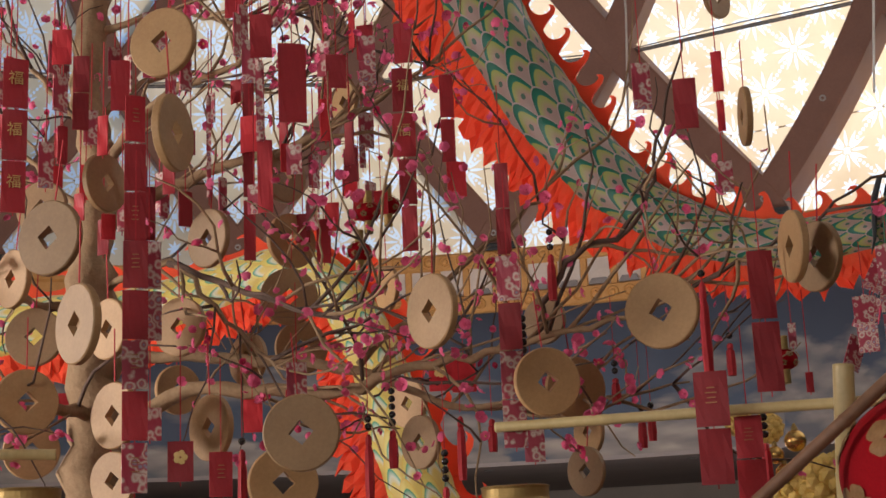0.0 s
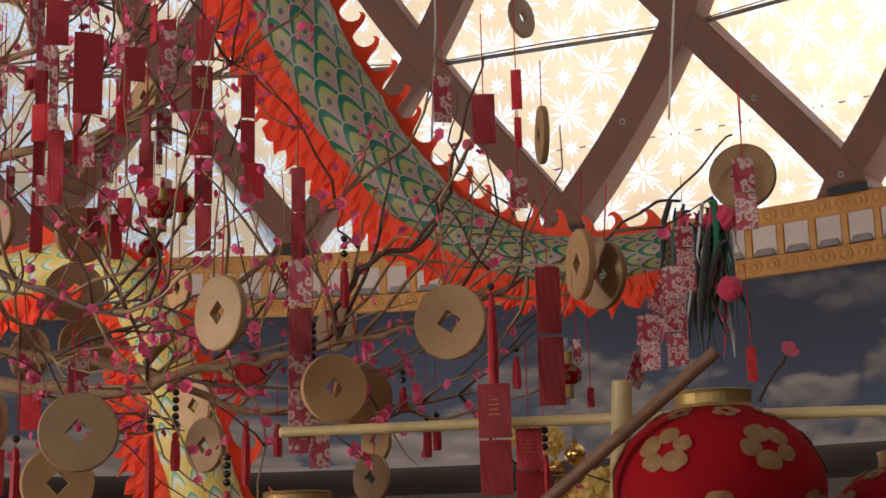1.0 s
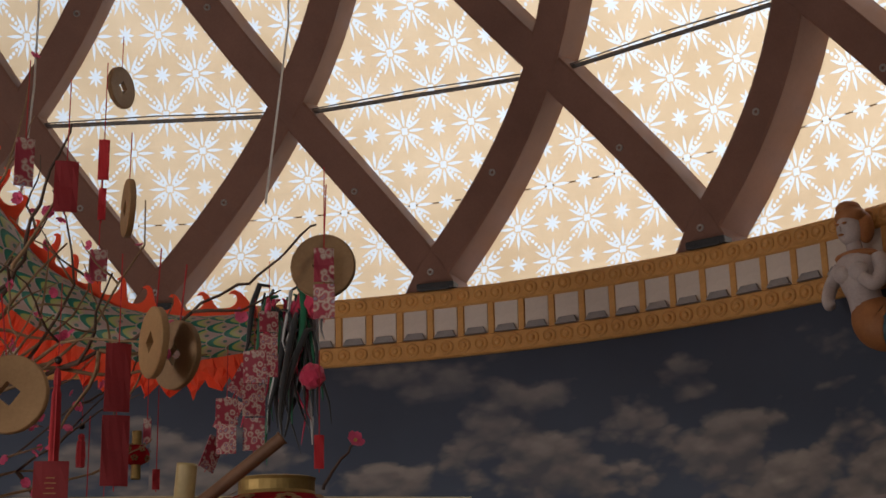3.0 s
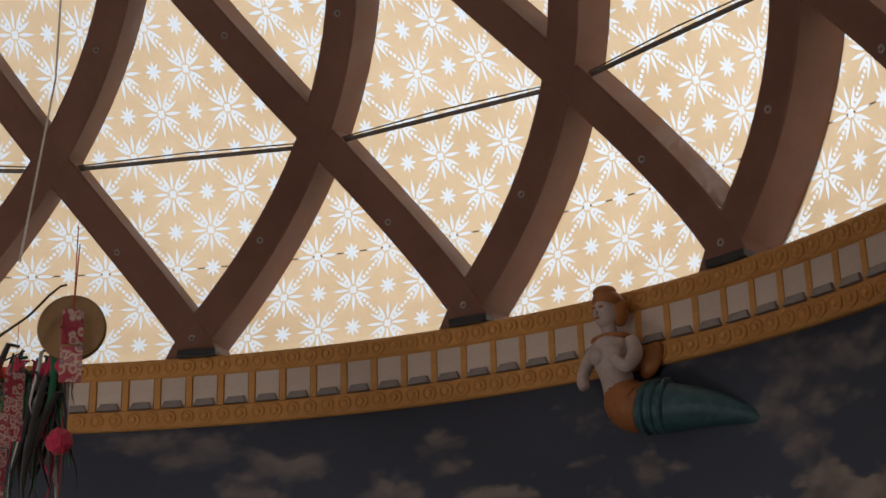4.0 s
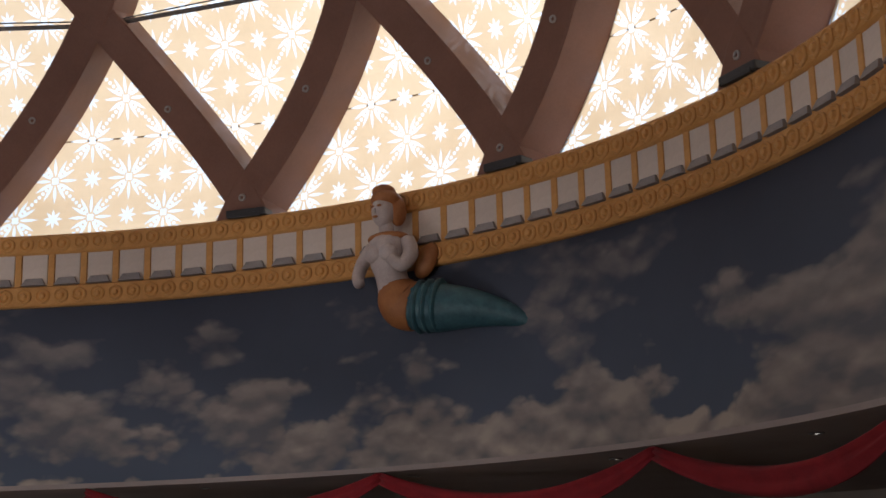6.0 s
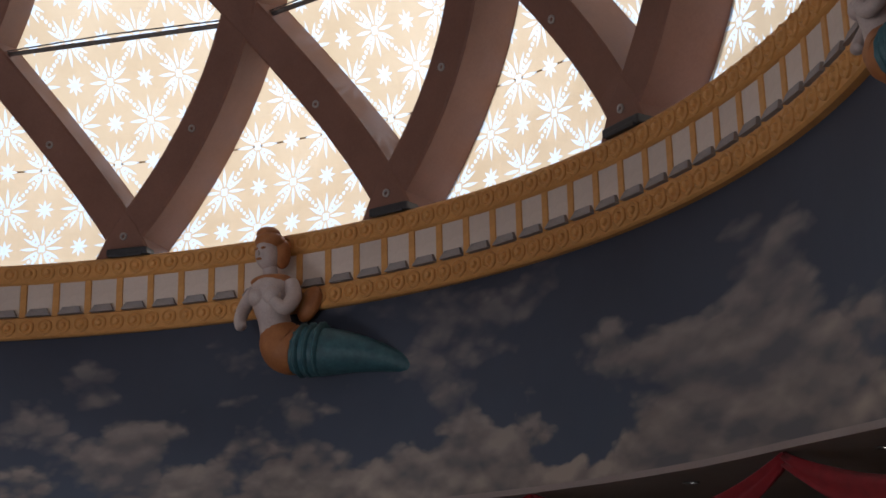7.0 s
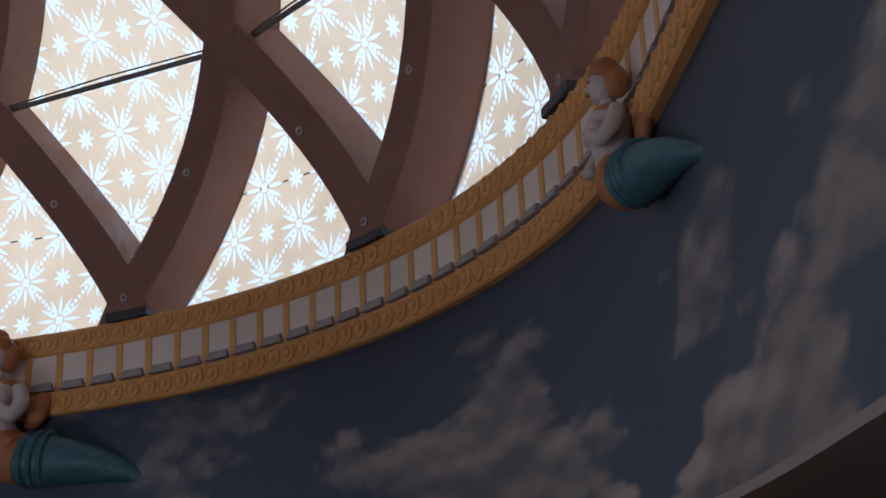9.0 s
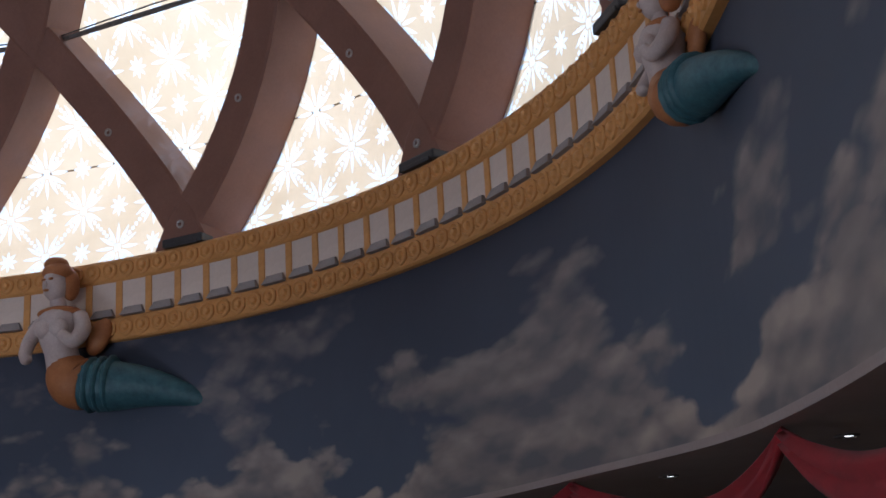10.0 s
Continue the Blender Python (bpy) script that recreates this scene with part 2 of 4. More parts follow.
def again(ob, m):
    """Another object on the same mesh under the same thing."""
    c = new(ob.name.split(".")[0], ob.data)
    c.parent, c.matrix_basis = ob.parent, m
    return c


def empty(name, place=(0, 0, 0), label="", category="", group="", kind=""):
    e = new(name)
    e.location = place
    e.empty_display_size = 0.1
    return tagged(e, label, category, group, kind)


def grid(bm, rows, closed=False, uvs=None):
    """Quads between rows of points."""
    vs = [[bm.verts.new(p) for p in r] for r in rows]
    lay = bm.loops.layers.uv.verify() if uvs else None
    for i in range(len(vs) - 1):
        n = len(vs[i])
        for j in range(n if closed else n - 1):
            ids = [(i, j), (i, (j + 1) % n), (i + 1, (j + 1) % n), (i + 1, j)]
            quad = []
            for a, b in ids:
                if vs[a][b] not in quad:
                    quad.append(vs[a][b])
            if len(quad) < 3:
                continue
            f = bm.faces.new(quad)
            if uvs:
                for loop, (a, b) in zip(f.loops, ids):
                    loop[lay].uv = uvs[a][b]
    return vs


def sunk(k):
    """How much lower the soffit lies along the flank past the bend."""
    k = k % BAYS
    f = min(max((k - 4.5) / 1.6, 0.0), 1.0) * min(max((16.0 - k) / 3.0, 0.0), 1.0)
    return 0.22 * f * f * (3 - 2 * f)


def swept_ring(name, profile, material, k0, k1, per_bay, parent=None, label="", uv=False):
    """A closed profile of (inset, z) points carried along the ring."""
    bm = bmesh.new()
    n = int((k1 - k0) * per_bay)
    rows, uvs = [], []
    for i in range(n + 1):
        k = k0 + (k1 - k0) * i / n
        o = outward(k)
        rows.append([ring(k, z - (sunk(k) if 2.5 < z < 3.3 else 0.0)) + o * d for d, z in profile])
        uvs.append([((k - 0.4 * max(k - 4.0, 0.0)) * STEP, z) for d, z in profile])
    grid(bm, rows, closed=True, uvs=uvs if uv else None)
    bmesh.ops.remove_doubles(bm, verts=bm.verts, dist=1e-5)
    return part(name, bm, material, parent, label)


def tube(bm, points, radii, seg=8, cap=True):
    """A round limb through points."""
    rows, last = [], None
    for i, p in enumerate(points):
        t = (points[min(i + 1, len(points) - 1)] - points[max(i - 1, 0)]).normalized()
        side = last if last is not None else (Vector((0, 0, 1)) if abs(t.z) < 0.9 else Vector((1, 0, 0)))
        a = (side - t * side.dot(t)).normalized()
        b = t.cross(a)
        last = a
        r = radii[i] if isinstance(radii, (list, tuple)) else radii
        rows.append([p + (a * math.cos(2 * math.pi * j / seg) + b * math.sin(2 * math.pi * j / seg)) * r for j in range(seg)])
    vs = grid(bm, rows, closed=True)
    if cap:
        bm.faces.new(list(reversed(vs[0])))
        bm.faces.new(vs[-1])


def box(bm, sx, sy, sz, m=None, bevel=0.0):
    made = bmesh.ops.create_cube(bm, size=1, matrix=(m or Matrix()) @ Matrix.Diagonal((sx, sy, sz, 1)))
    if bevel:
        edges = {e for v in made["verts"] for e in v.link_edges}
        bmesh.ops.bevel(bm, geom=list(edges), offset=bevel, segments=2, affect="EDGES", profile=0.5)


# floor, hall walls, soffit, drum wall
bm = bmesh.new()
bmesh.ops.create_circle(bm, cap_ends=True, segments=64, radius=60, matrix=pose(-15, 5, 0))
tagged(part("floor", bm, FLOOR), "polished beige stone floor of the hall", "floor", kind="structure")

tagged(swept_ring("wall_hall", [(9.0, 0.0), (9.0, 2.97), (9.3, 2.97), (9.3, 0.0)], PLASTER, 0, 18, 8), "plain cream wall closing the hall", "wall", kind="structure")
tagged(swept_ring("ceiling", [(0.0, 2.96), (9.3, 2.96), (9.3, 3.2), (0.42, 3.2), (0.42, 3.02), (0.0, 3.02)], SOFFIT, 0, 18, 14), "dull pinkish-grey painted soffit round the drum", "ceiling", kind="structure")
drum = swept_ring("wall_drum", [(0.0, 3.02), (0.0, 5.34), (0.4, 5.34), (0.4, 3.02)], MURAL, 0, 18, 18, uv=True)
tagged(drum, "curved drum wall painted with clouds on dark blue", "wall", kind="structure")

# cornice
cornice = empty("trim_cornice", (0, 0, 0), "ochre cornice with rosettes and cream panels", "cornice", kind="structure")
prof = [(0.40, 5.33), (-0.075, 5.33), (-0.10, 5.352), (-0.10, 5.588), (-0.067, 5.61), (-0.027, 5.623), (-0.027, 6.030), (-0.075, 6.050), (-0.095, 6.068), (-0.095, 6.275), (-0.067, 6.305), (0.40, 6.305)]
swept_ring("cornice_band", prof, OCHRE, 0, 18, 22, cornice)

# dome ribs
dome = empty("roof_dome", (0, 0, 0), "oval dome of brown diagonal ribs and printed glass", "dome", kind="structure")
RISE = 5.37
WIDE, DEEP = 0.46, 0.80


def rib_path(k, side, z0, z1, n):
    return [(k + side * (z - 6.6) / RISE, z) for z in (z0 + (z1 - z0) * i / n for i in range(n + 1))]


def rib(k, side):
    bm = bmesh.new()
    path = [(kk, z) for kk, z in rib_path(k, side, 6.303, 14.4, 26)]
    pts = [ring(kk, z, shell(z)) for kk, z in path]
    rows = []
    for i, (kk, z) in enumerate(path):
        t = (pts[min(i + 1, len(pts) - 1)] - pts[max(i - 1, 0)]).normalized()
        o = (outward(kk) + Vector((0, 0, 0.11 * max(z - 6.6, 0)))).normalized()
        o = (o - t * o.dot(t)).normalized()
        w = t.cross(o).normalized() * WIDE / 2
        c = 0.018
        prof = [(-1, c), (-1 + c * 8, 0), (1 - c * 8, 0), (1, c), (1, DEEP), (-1, DEEP)]
        row = [pts[i] + w * a + o * d for a, d in prof]
        if i == 0:
            row = [Vector((p.x, p.y, 6.300)) for p in row]
        rows.append(row)
    vs = grid(bm, rows, closed=True)
    bm.faces.new(vs[0])
    bm.faces.new(vs[-1])
    return part("rib", bm, RIB, dome)


for k in range(BAYS):
    rib(k, 1)
    rib(k, -1)


# printed panes behind the ribs: triangles between the nodes
def pane(a, b, tip):
    """Two corners (k, z) on a level and the tip above or below."""
    bm = bmesh.new()
    n = 8
    rows, uvs = [], []
    for i in range(n + 1):
        f = i / n
        z = a[1] + (tip[1] - a[1]) * f
        row, uvr = [], []
        for j in range(n + 1):
            g = j / n
            k = (a[0] + (b[0] - a[0]) * g) * (1 - f) + tip[0] * f
            row.append(ring(k, z, shell(z)) + (outward(k) + Vector((0, 0, 0.11 * max(z - 6.6, 0)))).normalized() * (DEEP - 0.03))
            uvr.append((k * 4, (z - 7.26) / 1.03))
        rows.append(row)
        uvs.append(uvr)
    grid(bm, rows, uvs=uvs)
    bmesh.ops.remove_doubles(bm, verts=bm.verts, dist=1e-4)
    return part("pane", bm, FILM, dome)


HALF = RISE / 2
for k in range(BAYS):
    z = [6.23, 6.6 + HALF, 6.6 + 2 * HALF, 6.6 + 3 * HALF]
    pane((k - 0.04, z[0]), (k + 1.04, z[0]), (k + 0.5, z[1]))
    pane((k + 0.5, z[1]), (k + 1.5, z[1]), (k + 1, z[0]))
    pane((k + 0.5, z[1]), (k + 1.5, z[1]), (k + 1, z[2]))
    pane((k, z[2]), (k + 1, z[2]), (k + 0.5, z[1]))
    pane((k, z[2]), (k + 1, z[2]), (k + 0.5, z[3]))
    pane((k + 0.5, z[3]), (k + 1.5, z[3]), (k + 1, z[2]))

# closing crown of the dome
bm = bmesh.new()
rows = [[ring(k / 2, 14.25 + h, shell(14.3) * f) for k in range(36)] for f, h in ((1.12, -0.1), (0.8, 1.6), (0.5, 2.8), (0.2, 3.3), (0.02, 3.4))]
grid(bm, rows, closed=True)
tagged(part("ceiling_crown", bm, PLASTER), "plain crown closing the dome", "ceiling", kind="structure")


# tie rods between the nodes, washers and shoes
Z_NODE = 6.52 + HALF
for k in range(-4, 8):
    a, b = ring(k + 0.5, Z_NODE, shell(Z_NODE)) + outward(k + 0.5) * 0.25, ring(k + 1.5, Z_NODE, shell(Z_NODE)) + outward(k + 1.5) * 0.25
    bm = bmesh.new()
    tube(bm, [a, b], 0.033, 8)
    rod = part("tie_rod", bm, STEEL, dome)
    bm = bmesh.new()
    up = Vector((0, 0, 0.06)) - outward(k + 1) * 0.02
    mid = (a + b) / 2
    tube(bm, [a + up * 0.6, mid + up * 1.3, b + up * 0.9], 0.011, 6)
    part("stay_wire", bm, STEEL, dome)

bm = bmesh.new()
rows = [[Vector((r * math.cos(a), y, r * math.sin(a))) for a in (2 * math.pi * j / 14 for j in range(14))] for r, y in ((0.024, 0.02), (0.024, -0.010), (0.038, -0.018), (0.050, -0.010), (0.050, 0.02))]
grid(bm, rows, closed=True)
washer = part("washer", bm, BOLT, dome, "pale steel washer")
bm = bmesh.new()
box(bm, 0.56, 0.24, 0.10, pose(0.10, 0.02, 0), 0.02)
box(bm, 0.44, 0.28, 0.05, pose(0.10, 0.03, -0.04), 0.01)
shoe = part("rib_shoe", bm, SHOE, dome, "black steel shoe under the ribs")


def facing(k, z, s=1.0, inset=0.0):
    """A pose on the ring whose local -y looks into the hall."""
    o = outward(k)
    p = ring(k, z, s) + o * inset
    return pose(p.x, p.y, p.z, 0, 0, math.degrees(math.atan2(-o.x, o.y)))


first = True
for k in range(-4, 8):
    for kk, z in ((k, 6.6), (k + 0.242, 7.94), (k - 0.276, 7.94), (k + 0.26, 10.62), (k - 0.26, 10.62)):
        m = facing(kk, z, shell(z), -0.006) @ pose(0, 0, 0, 7 * (z - 6.6) * 0.9)
        if first:
            washer.matrix_basis, first = m, False
        else:
            again(washer, m)
    if k == -4:
        shoe.matrix_basis = facing(k, 6.365, 1.0, -0.02)
    else:
        again(shoe, facing(k, 6.365, 1.0, -0.02))


# ---- the dragon, hung under the dome ----
def scaled_cloth(name, net, rim, inner):
    """Printed cloth: staggered rows of arched scales, each with a green crown, a yellow-green and pink heart and a dark eye."""
    m, n, l, b = shader(name)
    uv = n.new("ShaderNodeUVMap")
    sep = n.new("ShaderNodeSeparateXYZ")
    l.new(uv.outputs[0], sep.inputs[0])
    wob = noise_node(n, l, 7.0, 2)
    s = calc(n, l, "ADD", calc(n, l, "MULTIPLY", sep.outputs[0], 1 / 0.19), calc(n, l, "MULTIPLY", wob.outputs[0], 0.12))
    row = calc(n, l, "FLOOR", s)
    fy = calc(n, l, "FRACT", s)
    x = calc(n, l, "MULTIPLY_ADD", row, 0.5, calc(n, l, "MULTIPLY", sep.outputs[1], 10))
    own = calc(n, l, "SUBTRACT", calc(n, l, "FRACT", x), 0.5)
    other = calc(n, l, "SUBTRACT", calc(n, l, "FRACT", calc(n, l, "ADD", x, 0.5)), 0.5)

    def into(across, y):
        wide = calc(n, l, "MULTIPLY", calc(n, l, "ABSOLUTE", across), 2.0)
        return calc(n, l, "SUBTRACT", y, calc(n, l, "POWER", wide, 1.9))

    t0 = into(own, fy)
    y1 = calc(n, l, "ADD", fy, 1.0)
    t1 = into(other, y1)
    mine = calc(n, l, "GREATER_THAN", t0, 0.0)

    def either(a, c):
        return calc(n, l, "ADD", calc(n, l, "MULTIPLY", a, mine), calc(n, l, "MULTIPLY", c, calc(n, l, "SUBTRACT", 1.0, mine)))

    t, across, y = either(t0, t1), either(own, other), either(fy, y1)
    col = ramp(n, l, calc(n, l, "DIVIDE", t, 1.6), [(0.0, net), (0.045, net), (0.06, rim[0]), (0.26, rim[1]), (0.29, inner[0]), (0.46, inner[1]), (0.66, inner[2]), (0.9, inner[3])])
    ex, ey = calc(n, l, "MULTIPLY", across, 1.0), calc(n, l, "SUBTRACT", y, 1.12)
    far = calc(n, l, "SQRT", calc(n, l, "ADD", calc(n, l, "MULTIPLY", calc(n, l, "MULTIPLY", ex, ex), 2.2), calc(n, l, "MULTIPLY", ey, ey)))
    eye = calc(n, l, "LESS_THAN", far, 0.13)
    mix = n.new("ShaderNodeMix")
    mix.data_type = "RGBA"
    l.new(calc(n, l, "MULTIPLY", eye, 0.85), mix.inputs[0])
    l.new(col.outputs[0], mix.inputs[6])
    mix.inputs[7].default_value = (*rim[0], 1)
    l.new(mix.outputs[2], b.inputs["Base Color"])
    b.inputs["Roughness"].default_value = 0.5
    b.inputs["Sheen Weight"].default_value = 0.2
    thin, both = n.new("ShaderNodeBsdfTranslucent"), n.new("ShaderNodeMixShader")
    both.inputs[0].default_value = 0.25
    l.new(mix.outputs[2], thin.inputs[0])
    l.new(b.outputs[0], both.inputs[1])
    l.new(thin.outputs[0], both.inputs[2])
    l.new(both.outputs[0], n["Material Output"].inputs["Surface"])
    wr = noise_node(n, l, 14, 3)
    bp = n.new("ShaderNodeBump")
    bp.inputs["Strength"].default_value, bp.inputs["Distance"].default_value = 0.5, 0.02
    l.new(wr.outputs[0], bp.inputs["Height"])
    l.new(bp.outputs[0], b.inputs["Normal"])
    return m


def cloth(name, dark, light, glow=0.0):
    """Thin cloth that lets some light through."""
    m = worn(name, dark, light, 0.75, 5, 80, sheen=0.3)
    n, l = m.node_tree.nodes, m.node_tree.links
    tr, mix = n.new("ShaderNodeBsdfTranslucent"), n.new("ShaderNodeMixShader")
    tr.inputs[0].default_value = (*light, 1)
    mix.inputs[0].default_value = glow
    l.new(n["Principled BSDF"].outputs[0], mix.inputs[1])
    l.new(tr.outputs[0], mix.inputs[2])
    l.new(mix.outputs[0], n["Material Output"].inputs["Surface"])
    return m


GREEN_SCALES = scaled_cloth("green_scales", (0.40, 0.31, 0.30), ((0.004, 0.095, 0.06), (0.008, 0.15, 0.095)), ((0.30, 0.34, 0.07), (0.34, 0.31, 0.13), (0.37, 0.23, 0.21), (0.34, 0.24, 0.21)))
YELLOW_SCALES = scaled_cloth("yellow_scales", (0.75, 0.52, 0.10), ((0.75, 0.60, 0.14), (0.78, 0.66, 0.18)), ((0.04, 0.34, 0.20), (0.70, 0.72, 0.60), (0.75, 0.60, 0.18), (0.72, 0.55, 0.14)))
ORANGE = cloth("orange_cloth", (0.72, 0.075, 0.02), (0.92, 0.14, 0.04), 0.5)
BLACK_CLOTH = cloth("black_cloth", (0.012, 0.012, 0.014), (0.03, 0.03, 0.033), 0.0)
GREEN_CLOTH = cloth("green_cloth", (0.01, 0.10, 0.045), (0.02, 0.2, 0.09), 0.2)
PINK_FLUFF = cloth("pink_fluff", (0.55, 0.02, 0.08), (0.75, 0.06, 0.14), 0.2)
WHITE_CLOTH = cloth("white_cloth", (0.55, 0.55, 0.56), (0.7, 0.7, 0.72), 0.2)
CORD = worn("white_cord", (0.55, 0.52, 0.48), (0.7, 0.67, 0.62), 0.8, 30, 200)


def smooth_line(knots, n):
    """Catmull-Rom through knots of equal length tuples."""
    out = []
    ks = [Vector(k) for k in knots]
    for i in range(len(ks) - 1):
        p0, p1, p2, p3 = ks[max(i - 1, 0)], ks[i], ks[i + 1], ks[min(i + 2, len(ks) - 1)]
        for j in range(n):
            t = j / n
            out.append(0.5 * ((2 * p1) + (p2 - p0) * t + (2 * p0 - 5 * p1 + 4 * p2 - p3) * t * t + (3 * p1 - p0 - 3 * p2 + p3) * t ** 3))
    out.append(ks[-1])
    return out


def dragon(label, knots, radii, skin, spine_side, curls):
    rng = random.Random(5)
    thing = empty("dragon", knots[0], label, "dragon", "hanging dragons")
    inv = Matrix.Translation(-Vector(knots[0]))
    line = smooth_line(knots, 10)
    rad = [v.x for v in smooth_line([(r, 0, 0) for r in radii], 10)]
    bm = bmesh.new()
    rows, uvs, sides = [], [], []
    run, laid = 0.0, 0.0
    seg = 28
    for i, p in enumerate(line):
        t = (line[min(i + 1, len(line) - 1)] - line[max(i - 1, 0)]).normalized()
        away = Vector((p.x, p.y, 0)).normalized()
        up = away.cross(t).normalized() * spine_side
        front = t.cross(up).normalized()
        if i:
            run += (p - line[i - 1]).length
            laid += (p - line[i - 1]).length * 0.27 / rad[i]
        sides.append((t, up, run))
        r = rad[i] * (1 + 0.035 * math.sin(run * 9) + 0.02 * rng.uniform(-1, 1))
        rows.append([p + (up * math.cos(2 * math.pi * j / seg) + front * math.sin(2 * math.pi * j / seg)) * r for j in range(seg + 1)])
        uvs.append([(laid, j / seg) for j in range(seg + 1)])
    grid(bm, rows, uvs=uvs)
    bmesh.ops.transform(bm, matrix=inv, verts=bm.verts)
    bmesh.ops.remove_doubles(bm, verts=bm.verts, dist=1e-5)
    part("body", bm, skin, thing, smooth=True)
    # fringe of ragged points below
    bm = bmesh.new()
    n = len(line)
    fine = [(i + f / 2) for i in range(n - 1) for f in range(2)]
    rows = [[], [], [], []]
    for q, x in enumerate(fine):
        i, f = int(x), x - int(x)
        p = line[i].lerp(line[i + 1], f)
        t, up, run = sides[i]
        r = rad[i] * (1 - f) + rad[i + 1] * f
        dn = (-up * 0.75 + Vector((0, 0, -0.35))).normalized()
        toward = -Vector((p.x, p.y, 0)).normalized()
        rag = 0.35 + 0.65 * q / len(fine)
        deep = r * (1.0 + rag * (-0.36, 0.0, 0.24, -0.05)[q % 4]) * rng.uniform(0.92, 1.08)
        fold = math.sin(q * 1.57 + 0.6) * 0.022
        rows[0].append(p - up * r * 0.80 + toward * r * 0.55)
        rows[1].append(p - up * r * 0.86 + dn * deep * 0.35 + toward * (r * 0.5 + fold) + t * rng.uniform(-0.01, 0.01))
        rows[2].append(p - up * r * 0.9 + dn * deep * 0.7 + toward * (r * 0.35 - fold) + t * rng.uniform(-0.02, 0.02))
        rows[3].append(p - up * r * 0.95 + dn * deep + toward * (r * 0.3 + fold) + t * rng.uniform(-0.03, 0.03))
    grid(bm, rows)
    bmesh.ops.transform(bm, matrix=inv, verts=bm.verts)
    fr = part("fringe", bm, ORANGE, thing, "ragged orange cloth fringe")
    so = fr.modifiers.new("thick", "SOLIDIFY")
    so.thickness = 0.008
    # a ridge of cloth flames along the spine, each curled over like a breaking wave
    wave = ((0.0, -0.12), (0.0, 0.30), (0.10, 0.36), (0.22, 0.56), (0.32, 0.80), (0.42, 0.98), (0.54, 1.08), (0.66, 1.06), (0.75, 0.94), (0.66, 0.96), (0.56, 0.88), (0.51, 0.74),
            (0.52, 0.58), (0.58, 0.44), (0.68, 0.35), (0.80, 0.31), (0.92, 0.30), (1.02, 0.30), (1.02, -0.12))
    total = sides[-1][2]
    pitch = total / curls

    def along_spine(run_at):
        for i in range(n - 1):
            if sides[i + 1][2] >= run_at:
                f = (run_at - sides[i][2]) / max(sides[i + 1][2] - sides[i][2], 1e-6)
                return line[i].lerp(line[i + 1], f), sides[i][0].lerp(sides[i + 1][0], f), sides[i][1].lerp(sides[i + 1][1], f), rad[i] * (1 - f) + rad[i + 1] * f
        return line[-1], sides[-1][0], sides[-1][1], rad[-1]

    for c in range(curls):
        tall = rng.uniform(0.88, 1.12)
        sway = rng.uniform(-0.03, 0.03)
        bm = bmesh.new()
        faces = []
        for side in (-1, 1):
            ring_v = []
            for a, h in wave:
                p, t, up, r = along_spine(min(max((c + 1 - a) * pitch, 0.0), total))
                front = t.cross(up).normalized()
                thick = 0.016 * (1.1 - 0.5 * max(h, 0))
                high = r * 0.92 + max(h, 0) * (0.075 + r * 0.50) * tall + min(h, 0) * 0.2
                ring_v.append(bm.verts.new(p + up * high + front * (side * thick + sway * h)))
            faces.append(ring_v)
            bm.faces.new(ring_v)
        for i in range(len(wave)):
            j = (i + 1) % len(wave)
            bm.faces.new((faces[0][i], faces[0][j], faces[1][j], faces[1][i]))
        bmesh.ops.transform(bm, matrix=inv, verts=bm.verts)
        part("spine_flame", bm, ORANGE, thing)
    return thing, line, inv


main, main_line, main_inv = dragon(
    "green scaled cloth dragon with orange flames, hung on cords",
    [(-2.822, 8.553, 5.988), (-2.688, 8.596, 5.414), (-2.444, 8.668, 4.852), (-2.135, 8.645, 4.327), (-1.745, 8.629, 3.845), (-1.242, 8.511, 3.490), (-0.706, 8.370, 3.335), (-0.158, 8.196, 3.350)],
    (0.29, 0.285, 0.275, 0.26, 0.22, 0.185, 0.165, 0.14), GREEN_SCALES, -1, 19)
dragon("yellow scaled cloth dragon with orange fringe, reared upright",
       [(-5.607, 6.559, 2.875), (-5.071, 6.977, 3.045), (-4.418, 7.286, 3.128), (-3.798, 7.399, 3.288), (-3.353, 7.389, 3.272), (-3.069, 7.401, 2.881), (-2.897, 7.362, 2.444), (-2.720, 7.321, 1.936), (-2.563, 7.271, 1.453)],
       (0.17, 0.18, 0.17, 0.15, 0.15, 0.17, 0.19, 0.21, 0.22), YELLOW_SCALES, -1, 16)

